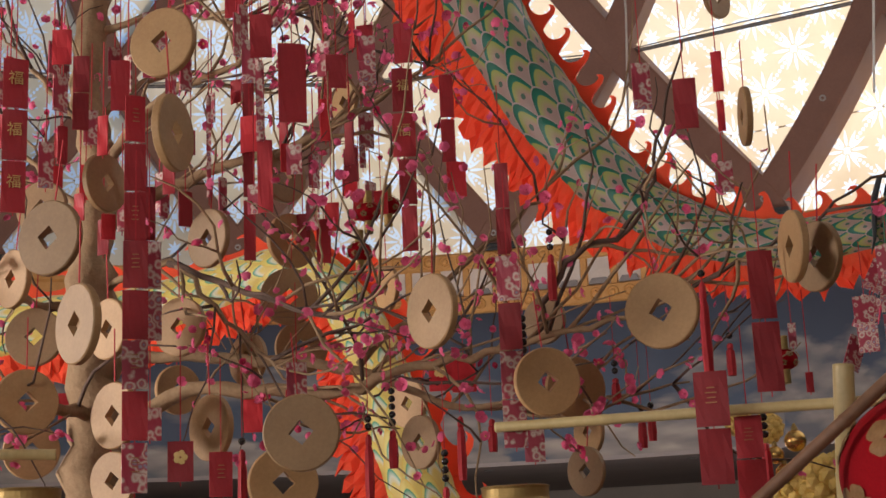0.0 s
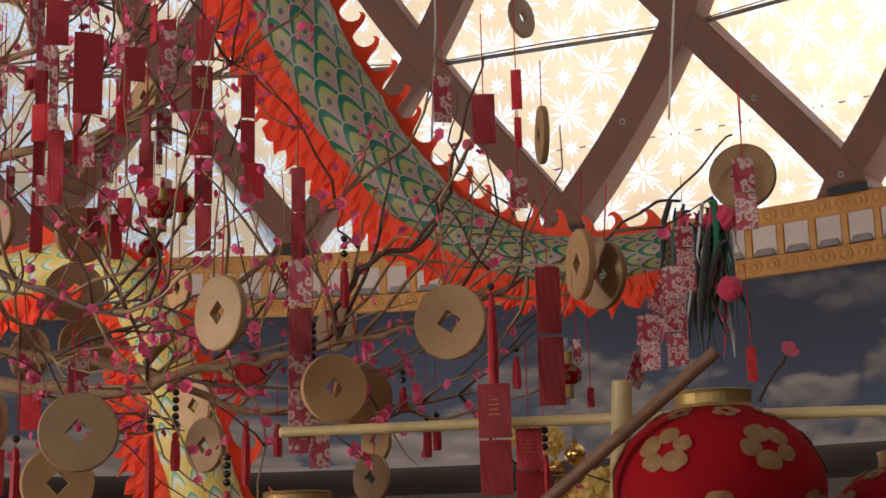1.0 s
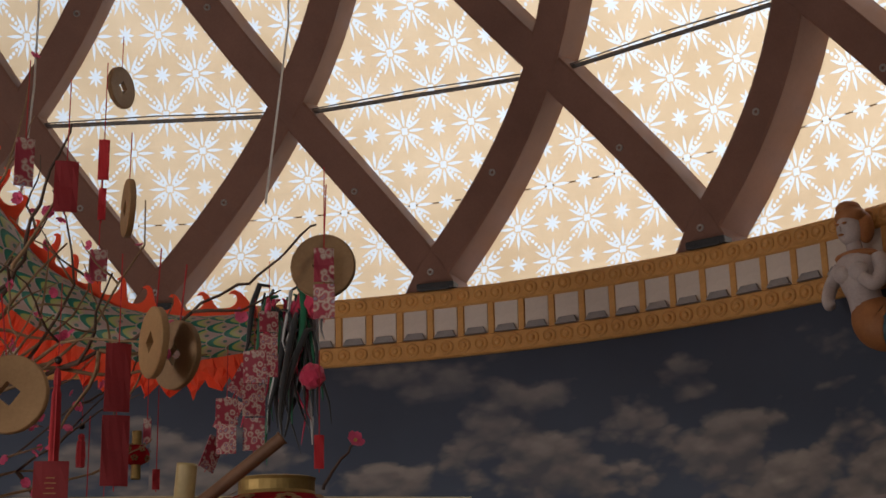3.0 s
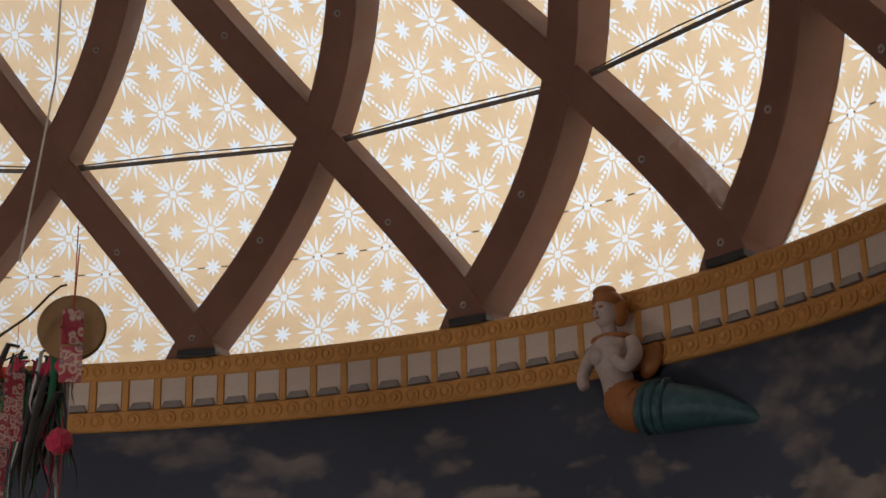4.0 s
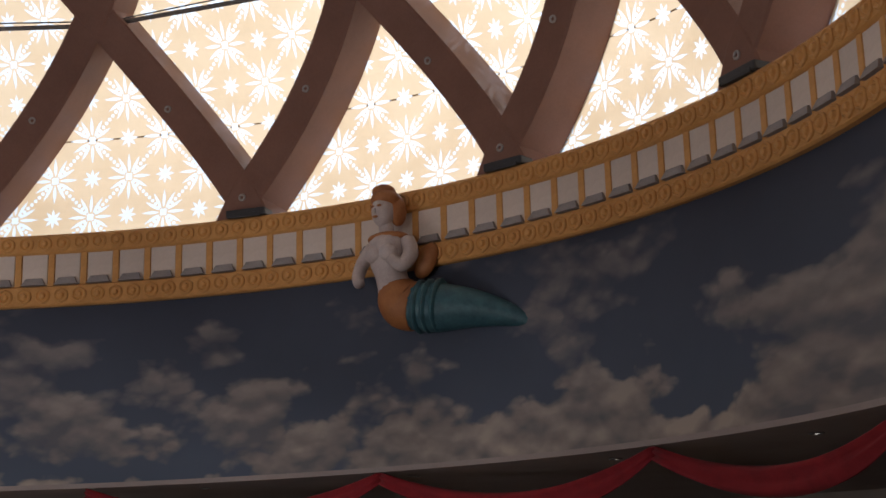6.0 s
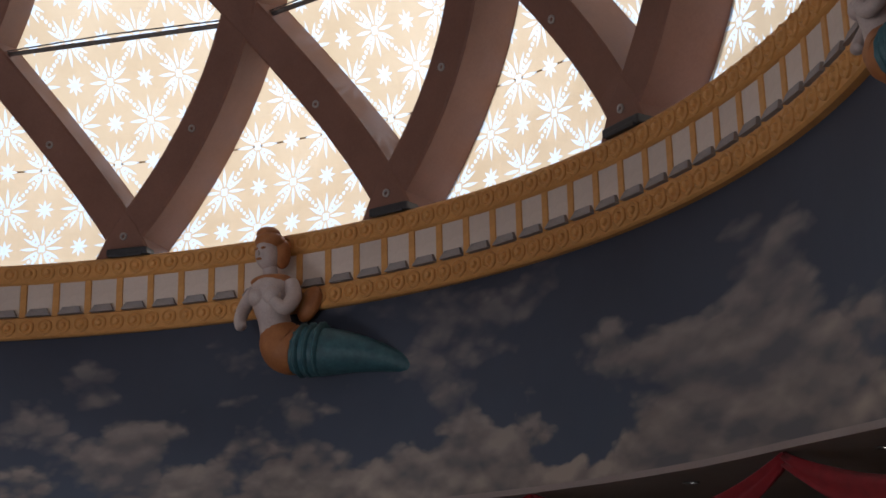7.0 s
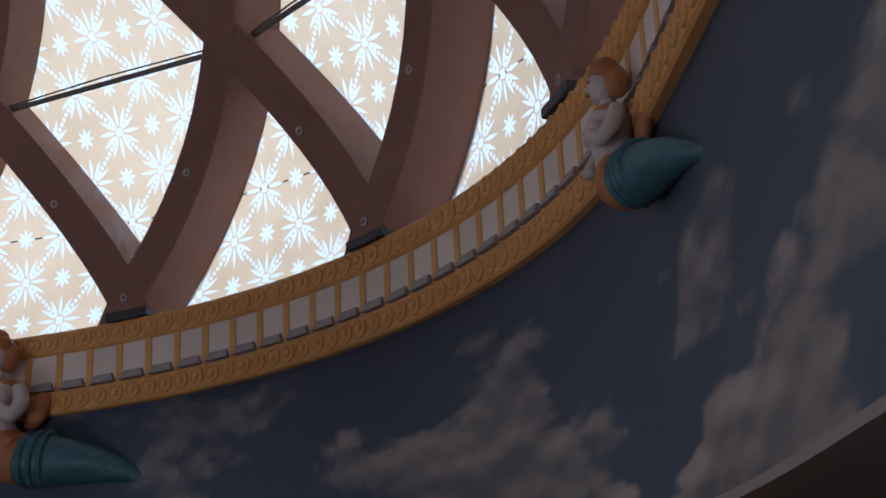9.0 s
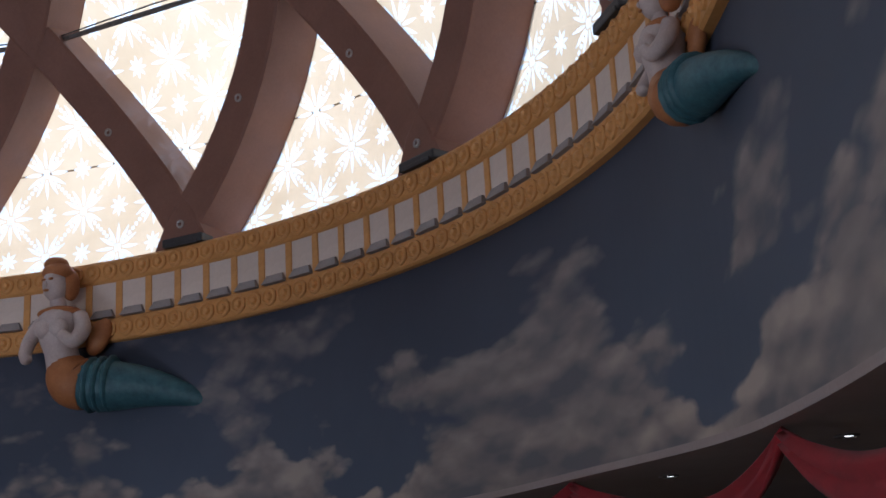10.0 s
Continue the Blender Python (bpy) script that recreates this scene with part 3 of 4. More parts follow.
# the end of the dragon: tufts of black, green and pink cloth
tuft = empty("tail_tuft", (0.001, 8.097, 3.391), "black, green and pink cloth tuft ending the dragon", "tail tuft")
TUFT = Vector((0.001, 8.097, 3.391))
rng = random.Random(8)
for mat, n, label in ((BLACK_CLOTH, 34, "black streamer"), (GREEN_CLOTH, 16, "green streamer"), (PINK_FLUFF, 9, "pink streamer"), (WHITE_CLOTH, 8, "white streamer")):
    for i in range(n):
        bm = bmesh.new()
        p = Vector((rng.uniform(-0.12, 0.14), rng.uniform(-0.1, 0.1), rng.uniform(-0.05, 0.22)))
        d = Vector((rng.uniform(-0.2, 0.16), rng.uniform(-0.05, 0.05), -rng.uniform(0.22, 0.78)))
        w = rng.uniform(0.008, 0.022)
        pts = [p + d * f + Vector((0.03 * math.sin(f * 5 + i), 0, 0.10 * math.sin(math.pi * min(f * 2, 1)))) for f in (0, 0.2, 0.4, 0.6, 0.8, 1.0)]
        tube(bm, pts, [w * a for a in (0.5, 1, 1.1, 0.9, 0.6, 0.15)], 6)
        part("streamer", bm, mat, tuft, label, smooth=True)
for i in range(2):
    bm = bmesh.new()
    bmesh.ops.create_icosphere(bm, subdivisions=3, radius=0.075)
    for v in bm.verts:
        v.co *= 1 + 0.22 * noise.noise(v.co * 40 + Vector((i, 0, 0)))
    bmesh.ops.translate(bm, vec=(0.16, -0.05, 0.10 - 0.42 * i), verts=bm.verts)
    part("pompon", bm, PINK_FLUFF, tuft, "pink fluffy pompon")

# cords that carry the dragon
for a, b in (((0.005, 10.600, 6.446), (-0.129, 8.599, 4.289)), ((-1.770, 9.438, 5.402), (-1.684, 8.590, 3.795))):
    bm = bmesh.new()
    a, b = Vector(a), Vector(b)
    tube(bm, [a + Vector((0, 0, 2.2)), a, b], 0.008, 6)
    tagged(part("hanging_cord", bm, CORD), "thin white cord holding up the cloth dragon", "cord", "dragon cords")


# ---- the wishing tree ----
BARK = worn("bark", (0.21, 0.125, 0.06), (0.36, 0.24, 0.13), 0.85, 9, 60, bump=0.8, depth=0.012)
TWIG = worn("twig_bark", (0.07, 0.04, 0.03), (0.13, 0.08, 0.055), 0.85, 14, 90, bump=0.5)
COIN = worn("coin_board", (0.27, 0.15, 0.06), (0.39, 0.235, 0.10), 0.6, 7, 130, bump=0.15, depth=0.002, varied=0.3)
PAPER_RED = worn("red_paper", (0.26, 0.008, 0.014), (0.36, 0.014, 0.022), 0.6, 8, 160, bump=0.08, varied=0.3)
PAPER_BRIGHT = worn("bright_red_paper", (0.5, 0.012, 0.02), (0.62, 0.02, 0.03), 0.6, 8, 160, bump=0.08, varied=0.15)
GOLD_INK = worn("gold_ink", (0.62, 0.42, 0.14), (0.78, 0.56, 0.24), 0.35, 20, 120, metal=0.6)
DULL_INK = worn("dull_gold_ink", (0.30, 0.13, 0.05), (0.42, 0.20, 0.08), 0.5, 20, 120, metal=0.3)
BLOSSOM = cloth("blossom_silk", (0.62, 0.05, 0.17), (0.85, 0.16, 0.32), 0.3)
BLOSSOM_DARK = cloth("dark_blossom_silk", (0.48, 0.015, 0.08), (0.65, 0.03, 0.13), 0.25)
STAMEN = worn("stamen", (0.6, 0.4, 0.12), (0.75, 0.55, 0.2), 0.7, 30, 100)
RED_CORD = worn("red_cord", (0.36, 0.012, 0.02), (0.5, 0.02, 0.03), 0.7, 40, 200)
BEAD = worn("black_bead", (0.012, 0.01, 0.01), (0.03, 0.022, 0.02), 0.25, 30, 90)


def patterned_paper():
    """Grey-lilac and red printed paper with small busy blots."""
    m, n, l, b = shader("patterned_paper")
    tc, vo = n.new("ShaderNodeTexCoord"), n.new("ShaderNodeTexVoronoi")
    vo.inputs["Scale"].default_value = 42
    l.new(tc.outputs["Object"], vo.inputs["Vector"])
    big = noise_node(n, l, 16, 3)
    f = calc(n, l, "MULTIPLY_ADD", big.outputs[0], 0.9, calc(n, l, "MULTIPLY", vo.outputs["Distance"], 0.55))
    col = ramp(n, l, f, [(0.40, (0.52, 0.44, 0.48)), (0.50, (0.28, 0.23, 0.31)), (0.58, (0.40, 0.06, 0.08)), (0.68, (0.60, 0.50, 0.42)), (0.80, (0.34, 0.03, 0.06))])
    l.new(col.outputs[0], b.inputs["Base Color"])
    b.inputs["Roughness"].default_value = 0.45
    return m


PAPER_MIXED = patterned_paper()

tree = empty("wishing_tree", (-2.775, 4.186, 2.223), "bare wishing tree with pink silk blossoms in the hall", "tree")
TREE = Vector((-2.775, 4.186, 2.223))
TREE.z = 0
tree.location = TREE
rng = random.Random(21)
TWIG_ENDS = []


def limb(knots, r0, r1, mat, name="branch", seg=8, per=6, wob=0.02):
    line = smooth_line(knots, per)
    n = len(line)
    for i in range(1, n - 1):
        line[i] += Vector((rng.gauss(0, wob), rng.gauss(0, wob), rng.gauss(0, wob)))
    bm = bmesh.new()
    radii = [(r0 + (r1 - r0) * i / (n - 1)) * (1 + rng.uniform(-0.1, 0.12)) for i in range(n)]
    tube(bm, [p - TREE for p in line], radii, seg)
    part(name, bm, mat, tree, smooth=True)
    return line


trunk = limb([(TREE.x + 0.05, TREE.y, -0.02), (TREE.x, TREE.y, 1.2), (-2.772, 4.188, 1.953), (-2.764, 4.193, 2.341), (-2.786, 4.179, 2.681), (-2.765, 4.193, 3.033), (-2.809, 4.164, 3.414), (-2.745, 4.205, 3.859)], 0.12, 0.045, BARK, "trunk", 12, 8, 0.008)
MAIN = [
    [(-2.749, 4.203, 2.029), (-2.406, 4.176, 2.193), (-1.937, 4.188, 2.147), (-1.593, 4.113, 2.192), (-1.231, 4.023, 2.219), (-0.847, 4.014, 2.282), (-0.598, 3.954, 2.395)],
    [(-2.752, 4.201, 2.341), (-2.256, 4.256, 2.304), (-1.800, 4.247, 2.225), (-1.496, 4.254, 2.091), (-1.128, 4.258, 2.062), (-0.718, 4.239, 2.097)],
    [(-2.769, 4.190, 2.580), (-2.404, 4.062, 2.617), (-2.072, 3.901, 2.334), (-1.833, 3.796, 2.144)],
    [(-2.779, 4.183, 2.783), (-2.403, 4.177, 2.939), (-1.987, 4.165, 2.999), (-1.665, 4.193, 3.139), (-1.432, 4.170, 3.232)],
    [(-2.789, 4.177, 2.969), (-2.486, 4.129, 3.225), (-2.154, 4.084, 3.302), (-1.934, 4.080, 3.569)],
    [(-2.766, 4.192, 2.145), (-2.735, 3.852, 2.134), (-2.746, 3.472, 2.110)],
    [(-2.785, 4.180, 2.500), (-2.884, 3.991, 2.521), (-2.926, 3.712, 2.610)],
    [(-2.766, 4.192, 3.138), (-2.906, 4.098, 3.323), (-3.051, 3.994, 3.526)],
    [(-1.799, 4.247, 2.243), (-1.442, 4.272, 2.530), (-1.182, 4.347, 2.761), (-1.061, 4.377, 2.965)],
    [(-1.149, 4.046, 2.231), (-1.013, 3.977, 2.446), (-0.792, 3.922, 2.536), (-0.675, 3.841, 2.793), (-0.600, 3.853, 3.040)],
    [(-0.831, 4.017, 2.281), (-0.553, 3.960, 2.375), (-0.335, 3.881, 2.447), (-0.082, 3.891, 2.592), (0.098, 3.895, 2.756)],
    [(-2.783, 4.181, 3.243), (-2.616, 4.517, 3.476), (-2.356, 4.765, 3.444), (-2.063, 5.004, 3.714)],
    [(-2.804, 4.167, 2.865), (-3.065, 4.231, 3.083), (-3.290, 4.189, 3.366)],
    [(-2.777, 4.185, 3.546), (-2.502, 4.236, 3.605), (-2.243, 4.263, 3.526), (-1.987, 4.385, 3.590)],
    [(-2.404, 4.062, 2.617), (-1.994, 3.829, 2.439), (-1.627, 3.669, 2.308), (-1.437, 3.638, 2.414)],
]
THICK = (0.030, 0.024, 0.016, 0.026, 0.026, 0.030, 0.026, 0.022, 0.014, 0.011, 0.008, 0.016, 0.018, 0.016, 0.012)
lines = []
limb([(0.119, 3.894, 1.996), (0.161, 3.892, 2.066), (0.206, 3.890, 2.125)], 0.005, 0.003, TWIG, 'twig', 6, 4, 0.003)
for knots, r in zip(MAIN, THICK):
    lines.append(limb(knots, r, 0.003, BARK if r > 0.013 else TWIG, "branch", 8, 6, 0.007))


def twig(start, way, length, r):
    pts, p, d = [], start.copy(), way.normalized()
    n = 7
    for i in range(n):
        pts.append(p.copy())
        d = (d + Vector((rng.gauss(0, 0.22), rng.gauss(0, 0.15), rng.gauss(0.03, 0.22)))).normalized()
        p = p + d * length / n
    bm = bmesh.new()
    tube(bm, [q - TREE for q in pts], [r * (1 - 0.75 * i / n) for i in range(n)], 5)
    part("twig", bm, TWIG if rng.random() < 0.4 else BARK, tree, smooth=True)
    return pts


for q, line in enumerate(lines):
    for _ in range(5 if q in (8, 9, 10) else max(10, int(len(line) * 0.8))):
        i = rng.randrange(len(line) // 5, len(line) * 2 // 3 if q in (9, 10) else len(line) - 1)
        along = (line[i + 1] - line[i]).normalized()
        way = along * 0.7 + Vector((rng.uniform(-0.8, 0.8), rng.uniform(-0.5, 0.3), rng.uniform(-0.5, 0.9)))
        pts = twig(line[i], way, rng.uniform(0.3, 0.5) if q in (9, 10) else rng.uniform(0.35, 0.95), rng.uniform(0.004, 0.008))
        TWIG_ENDS += pts[2:]
        if rng.random() < 0.75:
            j = rng.randrange(2, 6)
            pts2 = twig(pts[j], (pts[j] - pts[j - 1]) + Vector((rng.uniform(-0.1, 0.1), rng.uniform(-0.1, 0.1), rng.uniform(-0.08, 0.14))), rng.uniform(0.2, 0.45), 0.004)
            TWIG_ENDS += pts2[2:]


# silk blossoms: five cupped petals round a yellow heart
def blossom_mesh(seed, mat):
    r = random.Random(seed)
    bm = bmesh.new()
    for k in range(5):
        a = 2 * math.pi * k / 5 + r.uniform(-0.15, 0.15)
        c, s = math.cos(a), math.sin(a)
        rows = []
        for f, w, h in ((0.1, 0.3, 0.0), (0.55, 1.0, 0.12), (1.0, 0.95, 0.42), (1.25, 0.35, 0.7)):
            row = []
            for g in (-1, -0.4, 0.4, 1):
                x, y, z = f * 0.016, g * w * 0.0105, (h + 0.15 * abs(g)) * 0.014 * r.uniform(0.8, 1.2)
                row.append(Vector((x * c - y * s, x * s + y * c, z)))
            rows.append(row)
        grid(bm, rows)
    for f in bm.faces:
        f.smooth = True
    v0 = len(bm.faces)
    bmesh.ops.create_icosphere(bm, subdivisions=1, radius=0.0045, matrix=pose(0, 0, 0.005))
    bm.faces.ensure_lookup_table()
    for f in bm.faces[v0:]:
        f.material_index = 1
    me = bpy.data.meshes.new("blossom")
    bm.to_mesh(me)
    bm.free()
    me.materials.append(mat)
    me.materials.append(STAMEN)
    return me


BLOSSOMS = [blossom_mesh(i, BLOSSOM if i % 3 else BLOSSOM_DARK) for i in range(6)]
rng = random.Random(33)
for i in range(298):
    p = rng.choice(TWIG_ENDS)
    while math.degrees(math.atan2(p.x, p.y)) > -12 and rng.random() < 0.7:
        p = rng.choice(TWIG_ENDS)
    ob = new("blossom", BLOSSOMS[i % 6])
    ob.parent = tree
    s = rng.uniform(0.5, 0.95)
    q = p - TREE + Vector((rng.gauss(0, 0.012), rng.gauss(0, 0.012), rng.gauss(0, 0.012)))
    ob.matrix_basis = pose(*q, rng.uniform(0, 180), rng.uniform(0, 360), rng.uniform(0, 360)) @ Matrix.Diagonal((s, s, s, 1))


bud = new("blossom", BLOSSOMS[1])
bud.parent = tree
bud.matrix_basis = pose(*(Vector((0.206, 3.890, 2.128)) - TREE), 60, 20, 10) @ Matrix.Diagonal((1.3, 1.3, 1.3, 1))

# the further blossoms, too many to count
bm = bmesh.new()
verts, faces = [], []
for i in range(950):
    p = rng.choice(TWIG_ENDS)
    if math.degrees(math.atan2(p.x, p.y)) > -12 and rng.random() < 0.75:
        continue
    p = p - TREE + Vector((rng.gauss(0, 0.02), rng.gauss(0, 0.06), rng.gauss(0, 0.02)))
    s = rng.uniform(0.55, 1.0)
    m = pose(*p, rng.uniform(0, 180), rng.uniform(0, 360), rng.uniform(0, 360)) @ Matrix.Diagonal((s, s, s, 1))
    me = BLOSSOMS[i % 6]
    n0 = len(verts)
    verts += [m @ v.co for v in me.vertices]
    faces += [[n0 + v for v in f.vertices] for f in me.polygons]
bm.free()
me = bpy.data.meshes.new("blossoms")
me.from_pydata(verts, [], faces)
me.materials.append(BLOSSOM)
ob = new("blossoms", me)
ob.parent = tree
ob["kind"] = "stuff"


# ---- wooden coins ----
def coin_thing():
    bm = bmesh.new()
    R, h, t = 0.095, 0.022, 0.011
    n = 40
    outer = [(R * math.cos(2 * math.pi * j / n), R * math.sin(2 * math.pi * j / n)) for j in range(n)]
    inner = []
    for x, z in outer:
        a = math.atan2(z, x) + math.pi / 4
        q = h / max(abs(math.cos(a)), abs(math.sin(a)))
        inner.append((q * math.cos(a - math.pi / 4), q * math.sin(a - math.pi / 4)))
    rows = []
    for pts, y, f in ((inner, -t, 1), (outer, -t, 0.965), (outer, -t + 0.003, 1), (outer, t - 0.003, 1), (outer, t, 0.965), (inner, t, 1), (inner, -t, 1)):
        rows.append([Vector((x * f, y, z * f)) for x, z in pts])
    vs = grid(bm, rows, closed=True)
    bmesh.ops.remove_doubles(bm, verts=bm.verts, dist=1e-5)
    c = part("wooden_coin", bm, COIN)
    bm = bmesh.new()
    box(bm, 0.003, 0.003, 0.16, pose(0, 0, R + 0.075))
    part("cord", bm, RED_CORD, c)
    return tagged(c, "round tan wooden coin with a square hole, hung in the tree", "coin", "wooden coins in the tree")


COINS = [
    (-1.70, 2.86, 2.64, 93), (-1.85, 3.07, 2.97, 0), (-2.05, 2.87, 2.42, -6), (-2.14, 3.85, 2.63, -22), (-2.04, 4.20, 2.91, 66), (-2.02, 4.21, 2.68, 59),
    (-1.99, 4.12, 2.47, 26), (-1.19, 3.25, 2.21, -33), (-2.74, 3.79, 2.36, 16), (-1.88, 2.74, 2.17, -29), (-2.51, 3.43, 2.10, 55), (-2.22, 3.44, 2.04, -18),
    (-2.26, 3.88, 2.36, -6), (-2.74, 4.71, 2.28, 57), (-1.99, 3.58, 2.00, -25), (-1.50, 3.13, 1.92, 16), (-1.03, 3.73, 2.07, 34), (-1.04, 4.10, 2.09, 36),
    (-0.64, 3.40, 2.18, -9), (-1.42, 5.24, 2.50, -18), (-0.33, 3.66, 2.36, -66), (-0.28, 3.78, 2.35, -47),
]
MORE_COINS = [
    (-1.30, 5.28, 1.91, -31), (-1.74, 4.65, 2.01, -27), (-0.49, 4.35, 2.94, -75), (-2.92, 4.04, 2.02, 36), (-1.69, 3.42, 1.82, 37), (0.12, 3.93, 2.64, -12),
    (-0.73, 5.96, 4.00, 62), (-2.42, 3.69, 2.81, 81), (-2.84, 3.96, 2.84, 4), (-2.10, 5.31, 2.71, -42), (-2.42, 5.68, 3.68, -32), (-2.40, 3.69, 2.34, -22),
    (-2.12, 4.49, 2.36, 37), (-1.34, 5.54, 2.08, -41), (-1.94, 5.08, 2.20, -24), (-2.58, 4.01, 1.90, -10), (-2.34, 4.51, 2.34, -21), (-2.74, 3.67, 2.53, -23),
]
coin = coin_thing()
for i, (x, y, z, turn) in enumerate(COINS + MORE_COINS):
    m = pose(x, y, z, 0, (i * 37) % 19 - 9, turn)
    if i == 0:
        coin.matrix_basis = m
    else:
        copy_thing(coin, m)


# ---- strings of red packets ----
def packet(parent, z, w, h, mat, yaw, mark, name="packet"):
    """One paper packet with a flap, slightly bowed."""
    bm = bmesh.new()
    bow = 0.006
    rows = []
    for f in (0, 0.08, 0.5, 0.92, 1):
        rows.append([Vector((g * w / 2, bow * math.sin(math.pi * f) * (1 - g * g) - 0.004 * (1 - g * g), z - f * h)) for g in (-1, -0.5, 0, 0.5, 1)])
    back = [[p + Vector((0, 0.005, 0)) for p in r] for r in rows]
    a, b = grid(bm, rows), grid(bm, back)
    for i in range(4):
        bm.faces.new((a[i][0], a[i + 1][0], b[i + 1][0], b[i][0]))
        bm.faces.new((a[i][-1], b[i][-1], b[i + 1][-1], a[i + 1][-1]))
    for j in range(4):
        bm.faces.new((a[0][j], b[0][j], b[0][j + 1], a[0][j + 1]))
        bm.faces.new((a[-1][j], a[-1][j + 1], b[-1][j + 1], b[-1][j]))
    p = part(name, bm, mat, parent)
    p.rotation_euler = (0, 0, radians(yaw))
    if mark == "fu":
        cu = bpy.data.curves.new("luck_sign", "FONT")
        cu.body, cu.size, cu.align_x, cu.align_y, cu.extrude = "\u798f", w * 0.62, "CENTER", "CENTER", 0.0008
        cu.materials.append(GOLD_INK)
        t = new("luck_sign", cu)
        t.parent = p
        t.matrix_basis = pose(0, -0.0075, z - h * 0.42, 90, 0, 0)
    elif mark == "bars":
        bm = bmesh.new()
        for k in range(4):
            box(bm, w * (0.24 + 0.1 * (k % 2)), 0.0015, h * 0.02, pose(0, -0.0075, z - h * (0.3 + 0.09 * k)))
        part("gold_print", bm, DULL_INK, p)
    elif mark == "heart":
        bm = bmesh.new()
        for k in range(5):
            q = 2 * math.pi * k / 5
            bmesh.ops.create_circle(bm, cap_ends=True, segments=10, radius=w * 0.13, matrix=pose(w * 0.16 * math.cos(q), -0.008, z - h * 0.4 + w * 0.16 * math.sin(q), 90, 0, 0))
        part("gold_print", bm, GOLD_INK, p)
    return p


def strand(x, y, z, length, width, count, look_of, mark="", turn=0):
    bear = -math.degrees(math.atan2(x, y))
    e = empty("packet_string", (x, y, z), "", "", "strings of packets in the tree")
    kind = {"r": ("dark red paper packets hung in a string", PAPER_RED), "b": ("bright red paper packet on a cord", PAPER_BRIGHT), "m": ("printed lilac and red paper packets in a string", PAPER_MIXED)}[look_of]
    tagged(e, kind[0], "packets", "strings of packets in the tree")
    e.rotation_euler = (0, 0, radians(bear + turn))
    bm = bmesh.new()
    box(bm, 0.003, 0.003, length + 0.25, pose(0, 0.004, 0.12 - length / 2))
    part("cord", bm, RED_CORD, e)
    r = random.Random(int(x * 1000) + int(z * 100))
    h = length / count
    for k in range(count):
        mat = kind[1]
        if look_of == "r" and count > 3 and r.random() < 0.2:
            mat = PAPER_MIXED
        packet(e, -k * h, width * r.uniform(0.92, 1.06), h * r.uniform(0.94, 0.985), mat, r.uniform(-14, 14), mark if k % 2 == 0 or mark == "fu" else "")
    return e


for row in [
    (-2.14, 3.41, 2.97, 0.44, 0.060, 3, "r", "bars"), (-1.93, 3.07, 2.44, 0.65, 0.069, 5, "r", "bars"), (-1.39, 3.66, 3.16, 0.13, 0.052, 1, "r", ""), (-1.36, 3.56, 2.98, 0.27, 0.063, 2, "r", "fu"),
    (-1.39, 3.66, 2.74, 0.28, 0.049, 2, "r", ""), (-1.16, 3.83, 2.74, 0.28, 0.043, 2, "r", ""), (-1.13, 3.74, 2.44, 0.55, 0.065, 4, "r", ""), (-0.42, 3.67, 2.36, 0.38, 0.069, 2, "r", ""),
    (-0.56, 3.56, 2.04, 0.29, 0.084, 2, "r", "bars"), (-0.50, 3.77, 1.94, 0.23, 0.073, 2, "r", "bars"), (-1.77, 3.49, 3.19, 0.14, 0.065, 1, "r", ""), (-1.69, 3.53, 3.10, 0.25, 0.081, 1, "r", ""),
    (-1.61, 3.67, 3.10, 0.11, 0.063, 1, "r", ""), (-2.36, 3.14, 3.03, 0.45, 0.065, 3, "r", "fu"),
]:
    strand(*row)
for row in [
    (-1.90, 3.77, 2.90, 0.24, 0.049, 1, "r", ""), (-2.16, 3.51, 2.72, 0.17, 0.048, 1, "r", ""), (-2.03, 3.92, 3.17, 0.62, 0.037, 3, "r", ""), (-1.43, 4.17, 3.17, 0.31, 0.048, 2, "r", ""),
    (-1.41, 4.18, 2.87, 0.12, 0.066, 1, "b", ""), (-1.95, 4.40, 2.85, 0.11, 0.052, 1, "b", ""), (-1.89, 4.43, 2.97, 0.10, 0.056, 1, "b", ""), (-1.86, 4.44, 2.87, 0.09, 0.044, 1, "b", ""),
    (-1.79, 4.47, 2.89, 0.09, 0.048, 1, "b", ""), (-0.59, 3.75, 2.89, 0.15, 0.066, 1, "r", ""), (-0.74, 3.93, 3.02, 0.15, 0.057, 1, "m", ""), (-0.52, 3.96, 3.03, 0.13, 0.030, 1, "b", ""),
]:
    strand(*row)
for row in [
    (-0.52, 3.96, 2.88, 0.10, 0.023, 1, "b", ""), (-0.55, 4.16, 2.75, 0.10, 0.052, 1, "m", ""), (-1.88, 3.21, 1.93, 0.11, 0.065, 1, "r", "heart"), (-1.79, 3.26, 1.90, 0.12, 0.065, 1, "r", "bars"),
    (-1.95, 3.17, 2.46, 0.27, 0.062, 2, "m", ""), (-2.00, 3.26, 2.03, 0.09, 0.063, 1, "m", ""), (-2.54, 3.62, 3.32, 0.12, 0.066, 1, "b", ""), (-2.38, 3.49, 3.16, 0.24, 0.049, 2, "r", ""),
    (-2.28, 3.55, 3.15, 0.17, 0.056, 1, "r", ""), (-2.52, 3.87, 2.76, 0.09, 0.046, 1, "b", ""), (-1.82, 3.80, 2.20, 0.11, 0.066, 1, "m", ""), (-2.04, 3.35, 3.19, 0.20, 0.071, 2, "m", ""),
]:
    strand(*row)
